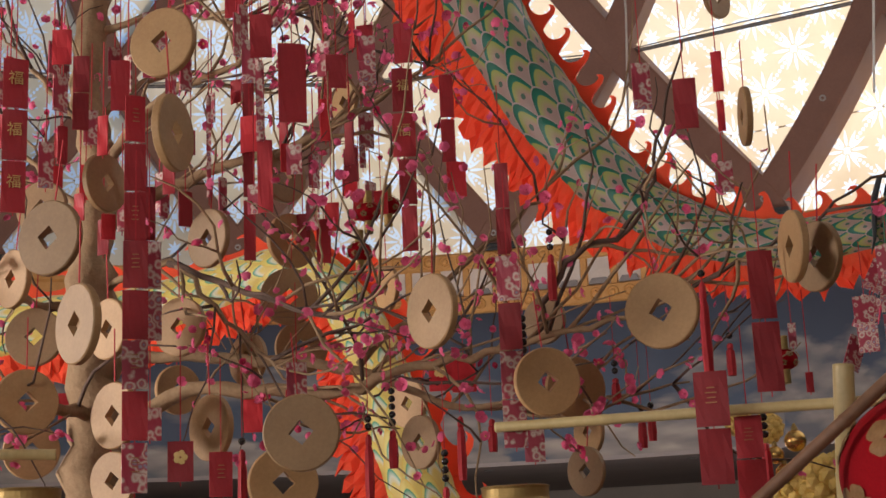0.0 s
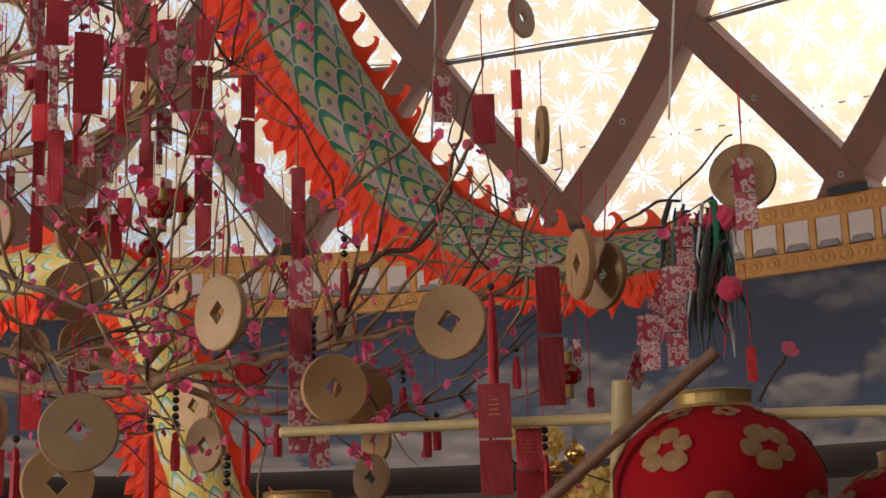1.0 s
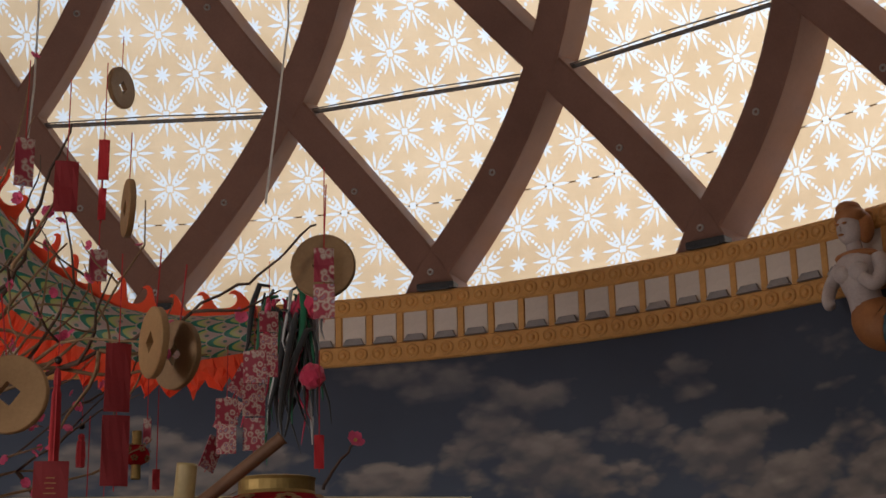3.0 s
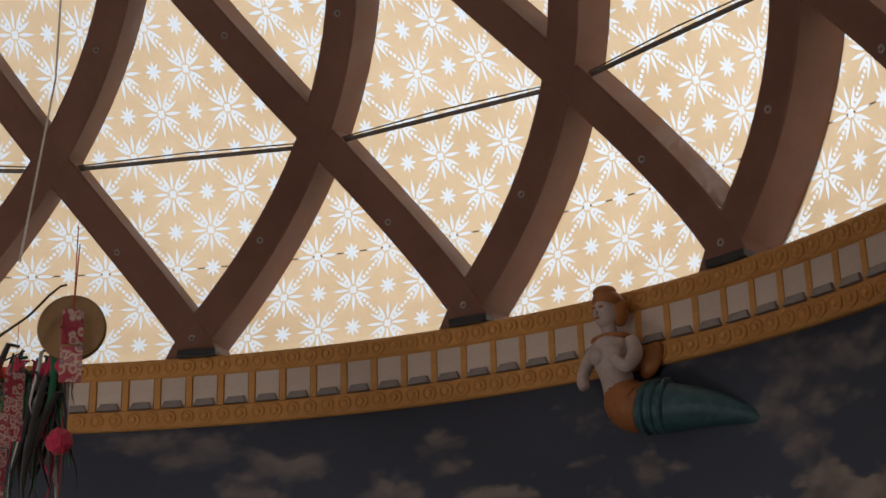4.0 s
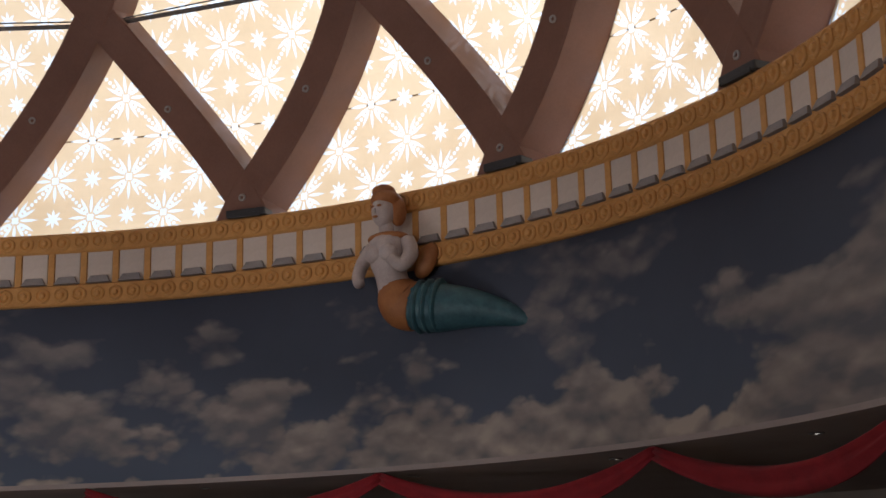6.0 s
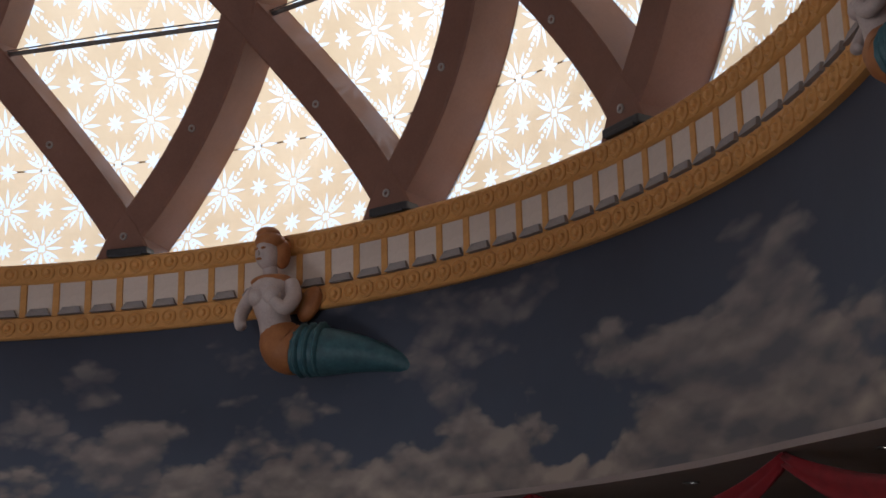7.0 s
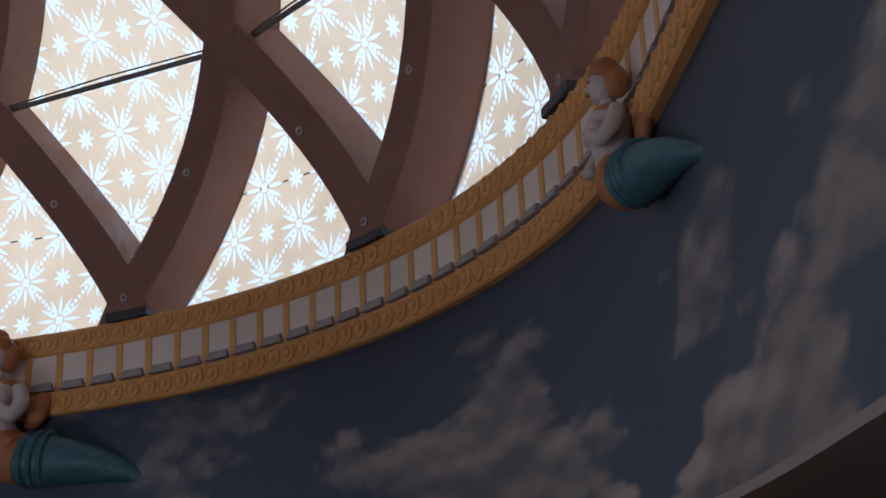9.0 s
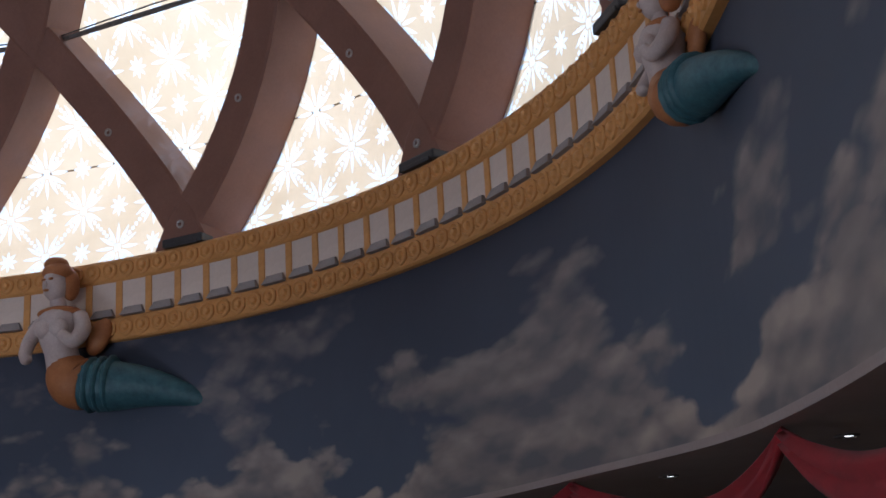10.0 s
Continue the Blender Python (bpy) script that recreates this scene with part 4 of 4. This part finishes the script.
for row in [
    (-1.60, 3.90, 3.24, 0.17, 0.056, 2, "m", ""), (-1.16, 4.04, 1.98, 0.11, 0.063, 1, "m", ""), (0.12, 3.84, 2.67, 0.21, 0.058, 2, "m", ""), (0.11, 3.99, 2.16, 0.10, 0.030, 1, "b", ""),
    (-0.07, 6.50, 3.10, 0.32, 0.087, 3, "m", ""), (-0.13, 6.30, 2.87, 0.46, 0.105, 3, "m", ""), (-0.25, 6.29, 2.65, 0.25, 0.094, 2, "m", ""), (-1.54, 4.56, 2.28, 0.12, 0.080, 1, "b", ""),
    (-2.12, 4.10, 2.14, 0.11, 0.069, 1, "b", ""), (-3.07, 4.47, 2.27, 0.10, 0.067, 1, "b", ""), (-1.68, 4.72, 2.31, 0.12, 0.092, 1, "b", "heart"), (-0.43, 4.58, 2.30, 0.08, 0.027, 1, "m", ""),
]:
    strand(*row)
for row in [(-1.91, 3.76, 3.16, 0.27, 0.023, 1, "m", ""), (-1.77, 4.26, 3.13, 0.22, 0.023, 1, "m", ""), (-2.24, 4.04, 3.18, 0.38, 0.017, 1, "m", ""), (-0.36, 4.18, 2.09, 0.06, 0.021, 1, "r", "")]:
    strand(*row)
for (x, y, z, turn, lean) in [(-0.162, 6.596, 2.852, 20, 28), (-0.221, 6.494, 2.678, -15, 24), (-0.105, 6.597, 2.930, 10, 6), (-0.292, 6.392, 2.484, 30, 22)]:
    e = strand(x, y, z, 0.16, 0.09, 1, "m", "", turn)
    e.rotation_euler = (0, radians(lean), e.rotation_euler[2])
rng = random.Random(77)
for i in range(70):
    bx, by = rng.uniform(-40, 640), rng.uniform(-60, 400)
    base = Vector((-2.305, 4.003, 2.922))
    p = base + Vector(((bx - 330) * 0.0019, rng.uniform(-0.5, 0.5), (300 - by) * 0.0019))
    strand(p.x, p.y, p.z, rng.uniform(0.09, 0.16), rng.uniform(0.035, 0.06), 1, rng.choice("rrbmm"), "", rng.uniform(-50, 50))


# ---- tassels with black beads ----
def tassel(x, y, z, beads=3, length=0.2, dark=False):
    e = empty("tassel", (x, y, z), "red silk tassel under black beads on a cord", "tassel", "tassels in the tree")
    bm = bmesh.new()
    box(bm, 0.002, 0.002, 0.2, pose(0, 0, 0.1))
    part("cord", bm, RED_CORD, e)
    for k in range(beads):
        bm = bmesh.new()
        bmesh.ops.create_uvsphere(bm, u_segments=12, v_segments=8, radius=0.0105, matrix=pose(0, 0, -0.012 - k * 0.023))
        part("bead", bm, BEAD, e, smooth=True)
    bm = bmesh.new()
    z0 = -0.012 - beads * 0.023
    rows = [[Vector((r * (1 + 0.16 * (j % 2)) * math.cos(2 * math.pi * j / 14), r * (1 + 0.16 * (j % 2)) * math.sin(2 * math.pi * j / 14), z0 - f * length)) for j in range(14)]
            for f, r in ((0, 0.003), (0.04, 0.008), (0.15, 0.009), (0.18, 0.007), (0.25, 0.011), (0.7, 0.013), (1.0, 0.011))]
    v = grid(bm, rows, closed=True)
    bm.faces.new(v[-1])
    part("skirt", bm, RED_CORD, e)
    return e


for x, y, z, beads, length in [
    (-1.058, 3.966, 2.560, 3, 0.14), (-0.587, 3.754, 2.344, 1, 0.27), (-1.525, 3.818, 2.104, 5, 0.11), (-0.886, 4.312, 2.048, 1, 0.1), (-0.875, 4.416, 2.066, 1, 0.09),
    (-1.309, 4.104, 2.029, 0, 0.1), (-1.321, 3.680, 1.902, 4, 0.16), (-1.629, 3.885, 2.035, 2, 0.2), (-1.432, 4.170, 2.052, 0, 0.2), (-0.469, 3.869, 1.977, 4, 0.12),
    (-1.123, 3.846, 2.285, 6, 0.06), (-1.878, 3.551, 1.964, 1, 0.2), (-0.937, 4.200, 2.180, 2, 0.08), (-0.590, 4.258, 2.242, 1, 0.1),
]:
    tassel(x, y, z, beads, length)


# ---- bamboo frame ----
BAMBOO = worn("bamboo", (0.42, 0.32, 0.13), (0.58, 0.46, 0.22), 0.35, 4, 50, bump=0.1, varied=0.1)
BAMBOO_OLD = worn("old_bamboo", (0.15, 0.075, 0.04), (0.25, 0.13, 0.07), 0.5, 6, 50, bump=0.2)


def bamboo_pole(a, b, r, mat, name="bamboo_pole", label="yellow bamboo pole lashed into a frame"):
    a, b = Vector(a), Vector(b)
    e = empty(name, a, label, "bamboo pole", "bamboo frame")
    bm = bmesh.new()
    n = max(2, int((b - a).length / 0.28))
    pts, rad = [], []
    for i in range(n + 1):
        for f, k in ((-0.012, 1.0), (0.0, 1.13), (0.012, 1.0)):
            t = min(max(i / n + f * 0.6 / max((b - a).length, 0.3), 0), 1)
            if pts and (a.lerp(b, t) - a - pts[-1]).length < 1e-4:
                continue
            pts.append(a.lerp(b, t) - a)
            rad.append(r * k)
    tube(bm, pts, rad, 14)
    part("cane", bm, mat, e, smooth=True)
    return e


bamboo_pole((-1.183, 3.723, 1.954), (-0.259, 3.740, 1.954), 0.0145, BAMBOO)
bamboo_pole((-0.259, 3.740, 1.954), (0.485, 3.563, 1.925), 0.0145, BAMBOO)
bamboo_pole((-0.239, 3.711, 2.048), (-0.334, 3.705, 0.650), 0.027, BAMBOO)
bamboo_pole((-0.494, 3.567, 1.691), (0.008, 3.547, 2.092), 0.017, BAMBOO_OLD, label="old brown bamboo pole leaning across the frame")
bamboo_pole((-2.437, 3.079, 1.925), (-2.256, 3.210, 1.920), 0.0145, BAMBOO)

# ---- red lanterns ----
SILK = worn("lantern_silk", (0.22, 0.003, 0.007), (0.32, 0.005, 0.010), 0.9, 5, 140, bump=0.12)
SILK.node_tree.nodes["Principled BSDF"].inputs["Specular IOR Level"].default_value = 0.12
BRASS = worn("gold_trim", (0.28, 0.19, 0.06), (0.44, 0.31, 0.11), 0.5, 8, 60, metal=0.7)
FLOCK = worn("gold_flock", (0.19, 0.095, 0.03), (0.30, 0.16, 0.055), 0.7, 30, 140)


def lantern(place, R, turn=0):
    e = empty("lantern", place, "round red silk lantern with gold flowers and collars", "lantern", "red lanterns")
    e.rotation_euler = (0, 0, radians(turn))
    H = R * 0.82

    def skin(lat, a, lift=0.0):
        ribs = 1 + 0.012 * abs(math.cos(a * 12))
        r = (R * ribs + lift)
        return Vector((r * math.cos(lat) * math.cos(a), r * math.cos(lat) * math.sin(a), (H + lift) * math.sin(lat)))

    bm = bmesh.new()
    rows = [[skin(-1.2 + 2.4 * i / 24, 2 * math.pi * j / 72) for j in range(72)] for i in range(25)]
    grid(bm, rows, closed=True)
    part("shell", bm, SILK, e, smooth=True)
    for s in (1, -1):
        bm = bmesh.new()
        z = H * math.sin(1.2)
        rr = R * 0.37
        rows = [[Vector((r * math.cos(2 * math.pi * j / 40), r * math.sin(2 * math.pi * j / 40), s * (z + h))) for j in range(40)] for r, h in ((rr, -0.01), (rr * 1.03, 0.0), (rr, 0.008), (rr, 0.034), (rr * 1.03, 0.042), (rr * 0.93, 0.045), (rr * 0.93, -0.01))]
        grid(bm, rows, closed=True)
        part("collar", bm, BRASS, e, "gold foil collar")
    # five-petalled flowers, in two belts
    for lat, count, size, off in ((0.42, 6, 0.44, 0.0), (-0.35, 6, 0.44, 0.5), (0.98, 8, 0.2, 0.25)):
        for q in range(count):
            a0 = 2 * math.pi * (q + off) / count
            bm = bmesh.new()
            for k in range(5):
                b = 2 * math.pi * k / 5 + 0.4 * q
                wide = size * (0.30, 0.25, 0.28, 0.23, 0.27)[(k + q) % 5]
                ca, cl = a0 + math.cos(b) * size * 0.42 / math.cos(lat), lat + math.sin(b) * size * 0.42
                ring_v = []
                for j in range(16):
                    g = 2 * math.pi * j / 16
                    lobe = wide * (1 - 0.22 * max(math.cos(g - b), 0) ** 6)
                    ring_v.append(bm.verts.new(skin(cl + math.sin(g) * lobe, ca + math.cos(g) * lobe / math.cos(lat), 0.004)))
                mid = bm.verts.new(skin(cl, ca, 0.007))
                for j in range(16):
                    bm.faces.new((ring_v[j], ring_v[(j + 1) % 16], mid))
            part("flower_motif", bm, FLOCK, e)
    bm = bmesh.new()
    tube(bm, [Vector((0, 0, H * 0.9)), Vector((0, 0, H * 0.97))], 0.006, 6)
    part("hanger", bm, CORD, e)
    return e


lantern((-0.007, 3.717, 1.759), 0.27)
lantern((0.545, 4.161, 1.615), 0.27, 25)
lantern((-1.223, 4.024, 1.556), 0.27, 50)
lantern((-2.493, 3.411, 1.599), 0.27, 10)

for x, y, z in [(-1.832, 4.450, 2.811), (-1.802, 4.569, 2.859), (-1.864, 4.437, 2.670), (-0.461, 4.573, 2.182)]:
    lantern((x, y, z), 0.042)

# ---- gold ingots, balls and flowers on the stand behind the frame ----
GILT = worn("gilt", (0.55, 0.33, 0.07), (0.75, 0.5, 0.16), 0.22, 10, 60, metal=0.9)
POLLEN = worn("yellow_silk", (0.65, 0.45, 0.08), (0.82, 0.62, 0.2), 0.7, 12, 80)
for i, (x, y, z, r) in enumerate([(-0.452, 4.578, 1.923, 0.035), (-0.517, 4.571, 1.882, 0.028), (-0.493, 4.574, 1.824, 0.03), (-0.410, 4.682, 1.848, 0.026), (-0.564, 4.566, 1.848, 0.03)]):
    e = empty("gold_bauble", (x, y, z), "shiny gold bauble with a cap and loop", "bauble", "gold baubles")
    bm = bmesh.new()
    bmesh.ops.create_uvsphere(bm, u_segments=20, v_segments=14, radius=r)
    part("ball", bm, GILT, e, smooth=True)
    bm = bmesh.new()
    tube(bm, [Vector((0, 0, r * 0.95)), Vector((0, 0, r * 1.2)), Vector((0, 0, r * 1.6))], [r * 0.3, r * 0.28, 0.003], 10)
    part("cap", bm, BRASS, e)
for i, (x, y, z, r) in enumerate([(-0.542, 4.669, 1.977, 0.05), (-0.634, 4.658, 1.999, 0.045), (-0.352, 4.586, 1.779, 0.10), (-0.488, 4.675, 1.750, 0.08)]):
    bm = bmesh.new()
    for k in range(46):
        a, u = 2.4 * k, 1 - 2 * (k + 0.5) / 46
        q = math.sqrt(1 - u * u)
        w = Vector((q * math.cos(a), q * math.sin(a), u))
        bmesh.ops.create_icosphere(bm, subdivisions=1, radius=r * 0.3, matrix=Matrix.Translation(w * r * 0.8))
    ob = tagged(part("silk_flower", bm, POLLEN), "round yellow silk flower head on the stand", "flower", "yellow silk flowers")
    ob.location = (x, y, z)

# stand that carries the tree and the frame
STAND = worn("stand_paint", (0.10, 0.012, 0.014), (0.16, 0.02, 0.022), 0.5, 3, 40)
stand = empty("display_stand", (TREE.x + 1.2, TREE.y + 0.1, 0), "dark red painted display stand under the tree", "stand")
bm = bmesh.new()
box(bm, 4.2, 1.6, 0.9, pose(0, 0, 0.45), 0.03)
part("plinth", bm, STAND, stand)
bm = bmesh.new()
box(bm, 4.3, 1.7, 0.06, pose(0, 0, 0.93), 0.015)
part("top", bm, STAND, stand)


# ---- mermaid figures on the cornice ----
MARBLE = worn("pale_plaster", (0.38, 0.31, 0.29), (0.54, 0.46, 0.43), 0.6, 6, 60)
BURNT = worn("burnt_ochre_paint", (0.27, 0.10, 0.028), (0.40, 0.165, 0.05), 0.6, 7, 50)
TEAL = worn("teal_paint", (0.022, 0.07, 0.09), (0.055, 0.14, 0.165), 0.5, 12, 40, bump=0.5, depth=0.01)


def statue(k, s=1.0):
    bm = bmesh.new()

    def ball(x, y, z, rx, ry, rz, mat, turn=0):
        n = len(bm.faces)
        bmesh.ops.create_uvsphere(bm, u_segments=18, v_segments=12, radius=1, matrix=pose(x, y, z, 0, turn, 0) @ Matrix.Diagonal((rx, ry, rz, 1)))
        bm.faces.ensure_lookup_table()
        for f in bm.faces[n:]:
            f.material_index = mat

    def limb_of(points, radii, mat):
        n = len(bm.faces)
        tube(bm, [Vector(p) for p in smooth_line(points, 5)], [v.x for v in smooth_line([(r, 0, 0) for r in radii], 5)], 14)
        bm.faces.ensure_lookup_table()
        for f in bm.faces[n:]:
            f.material_index = mat

    # tail sweeps along the wall, body leans out, head above the cornice
    limb_of([(0.20, -0.27, -0.30), (0.42, -0.23, -0.33), (0.75, -0.16, -0.37), (1.08, -0.09, -0.46), (1.34, -0.04, -0.58), (1.5, -0.02, -0.70)], (0.20, 0.215, 0.165, 0.095, 0.05, 0.015), 2)
    for i in range(3):
        limb_of([(0.26 + i * 0.085, -0.265 + 0.015 * i, -0.31), (0.285 + i * 0.085, -0.26 + 0.015 * i, -0.313), (0.31 + i * 0.085, -0.255 + 0.015 * i, -0.316)], (0.215, 0.238, 0.215), 2)
    limb_of([(0.06, -0.31, -0.10), (0.09, -0.30, -0.20), (0.15, -0.28, -0.28), (0.24, -0.265, -0.31)], (0.15, 0.205, 0.225, 0.205), 1)
    limb_of([(0.06, -0.31, -0.18), (0.03, -0.33, -0.02), (0.0, -0.33, 0.14), (-0.01, -0.31, 0.28), (-0.02, -0.30, 0.36)], (0.155, 0.14, 0.17, 0.17, 0.07), 0)
    ball(-0.06, -0.46, 0.16, 0.085, 0.075, 0.08, 0)
    ball(0.09, -0.46, 0.16, 0.085, 0.075, 0.08, 0)
    ball(-0.01, -0.31, 0.325, 0.20, 0.145, 0.055, 1)
    ball(0.27, -0.14, 0.12, 0.10, 0.07, 0.17, 1, 30)
    limb_of([(0.18, -0.30, 0.28), (0.25, -0.36, 0.14), (0.22, -0.46, 0.03), (0.13, -0.50, 0.10)], (0.07, 0.07, 0.06, 0.05), 0)
    limb_of([(-0.18, -0.30, 0.27), (-0.27, -0.34, 0.12), (-0.26, -0.42, -0.01), (-0.22, -0.46, -0.08)], (0.065, 0.062, 0.055, 0.05), 0)
    limb_of([(-0.02, -0.30, 0.33), (-0.03, -0.32, 0.46)], (0.07, 0.065), 0)
    ball(-0.035, -0.34, 0.565, 0.105, 0.12, 0.145, 0)
    ball(-0.08, -0.45, 0.595, 0.024, 0.014, 0.011, 1)
    ball(-0.005, -0.455, 0.595, 0.024, 0.014, 0.011, 1)
    ball(-0.05, -0.455, 0.50, 0.028, 0.014, 0.011, 1)
    ball(-0.05, -0.455, 0.55, 0.016, 0.024, 0.028, 0)
    ball(-0.03, -0.31, 0.68, 0.135, 0.14, 0.085, 1)
    ball(-0.05, -0.31, 0.755, 0.105, 0.11, 0.065, 1)
    ball(0.05, -0.25, 0.58, 0.07, 0.10, 0.14, 1)
    ob = part("statue", bm, [MARBLE, BURNT, TEAL], None, smooth=True)
    ob.matrix_basis = facing(k, 5.22, 1.0, 0.03) @ Matrix.Diagonal((s, s, s, 1))
    return tagged(ob, "pale plaster mermaid with teal tail fixed to the cornice", "statue", "mermaid figures")


statue(2.625, 1.36)
statue(5.47, 0.88)

# ---- red drapes under the soffit and recessed lamps ----
def drape(k0, k1, sag, s=0.25):
    bm = bmesh.new()
    n = 24
    rows = []
    for i in range(n + 1):
        f = i / n
        k = k0 + (k1 - k0) * f
        z = 2.9 - sunk(k) - sag * 4 * f * (1 - f)
        o = outward(k)
        w = 0.06 + 0.09 * 4 * f * (1 - f)
        p = ring(k, z) + o * s
        rows.append([p + Vector((0, 0, w * a)) + o * (0.035 * math.sin(j * 2.2 + i * 0.25)) for j, a in enumerate((1, 0.6, 0.2, -0.2, -0.6, -1))])
    grid(bm, rows)
    mid = ring((k0 + k1) / 2, 2.88)
    bmesh.ops.translate(bm, vec=-mid, verts=bm.verts)
    ob = part("drape", bm, DRAPE, None, smooth=True)
    so = ob.modifiers.new("thick", "SOLIDIFY")
    so.thickness = 0.02
    ob.location = mid
    return tagged(ob, "deep red cloth swag hung under the soffit", "drape", "red swags")


for k in range(1, 6):
    drape(k * 1.03 + 0.43, (k + 1) * 1.03 + 0.43, 0.42, 0.1)

GLOW = bpy.data.materials.new("lamp_glow")
GLOW.use_nodes = True
GLOW.node_tree.nodes["Principled BSDF"].inputs["Emission Color"].default_value = (1.0, 0.85, 0.65, 1)
GLOW.node_tree.nodes["Principled BSDF"].inputs["Emission Strength"].default_value = 1.5
for i in range(-4, 14):
    k = i * 0.72 + 0.35
    z = 2.957 - sunk(k)
    c = ring(k, z) + outward(k) * 0.75
    e = empty("downlight", c, "round recessed downlight with a steel rim in the soffit", "ceiling lamp", "soffit downlights")
    bm = bmesh.new()
    rows = [[Vector((r * math.cos(2 * math.pi * j / 24), r * math.sin(2 * math.pi * j / 24), h)) for j in range(24)] for r, h in ((0.085, 0.0), (0.08, -0.012), (0.062, -0.012), (0.058, 0.0))]
    grid(bm, rows, closed=True)
    part("rim", bm, STEEL, e)
    bm = bmesh.new()
    bmesh.ops.create_circle(bm, cap_ends=True, segments=20, radius=0.03, matrix=pose(0.02, 0, -0.004))
    part("bulb", bm, GLOW, e)


# ---- pieces of the cornice: cream panels, pilaster strips, ledges and rosettes along the seen stretch ----
bm = bmesh.new()
box(bm, 0.345, 0.03, 0.415, None, 0.008)
panel = part("panel", bm, CREAM, cornice)
bm = bmesh.new()
box(bm, 0.088, 0.05, 0.44, None, 0.01)
strip = part("strip", bm, OCHRE, cornice)
bm = bmesh.new()
vs = [bm.verts.new(p) for p in ((-0.16, 0.01, -0.05), (0.16, 0.01, -0.05), (0.16, -0.08, -0.05), (-0.16, -0.08, -0.05), (-0.11, 0.01, 0.05), (0.11, 0.01, 0.05), (0.11, -0.04, 0.045), (-0.11, -0.04, 0.045))]
for q in ((0, 1, 2, 3), (4, 7, 6, 5), (0, 4, 5, 1), (1, 5, 6, 2), (2, 6, 7, 3), (3, 7, 4, 0)):
    bm.faces.new([vs[i] for i in q])
ledge = part("ledge", bm, LEDGE, cornice)
bm = bmesh.new()
rows = []
for r, y in ((0.074, 0.0), (0.072, -0.016), (0.058, -0.026), (0.046, -0.012), (0.034, -0.010), (0.022, -0.034), (0.003, -0.04)):
    rows.append([Vector((1.36 * r * (1 + (0.05 if j % 2 else 0)) * math.cos(2 * math.pi * j / 12), 1.3 * y, 1.36 * r * (1 + (0.05 if j % 2 else 0)) * math.sin(2 * math.pi * j / 12))) for j in range(12)])
v = grid(bm, rows, closed=True)
bm.faces.new(v[-1])
rosette = part("rosette", bm, OCHRE, cornice)

placed = set()


def lay(ob, m):
    if ob.name in placed:
        again(ob, m)
    else:
        ob.matrix_basis = m
        placed.add(ob.name)


for i in range(-2 * 9, 7 * 9):
    k = i / 9
    lay(panel, facing(k + 0.5 / 9, 5.834, 1.0, -0.035))
    lay(ledge, facing(k + 0.5 / 9, 5.668, 1.0, -0.04))
    lay(strip, facing(k, 5.826, 1.0, -0.04))
for i in range(-2 * 16, 7 * 16):
    lay(rosette, facing(i / 16, 6.172, 1.0, -0.095))
    lay(rosette, facing(i / 16, 5.468, 1.0, -0.10))
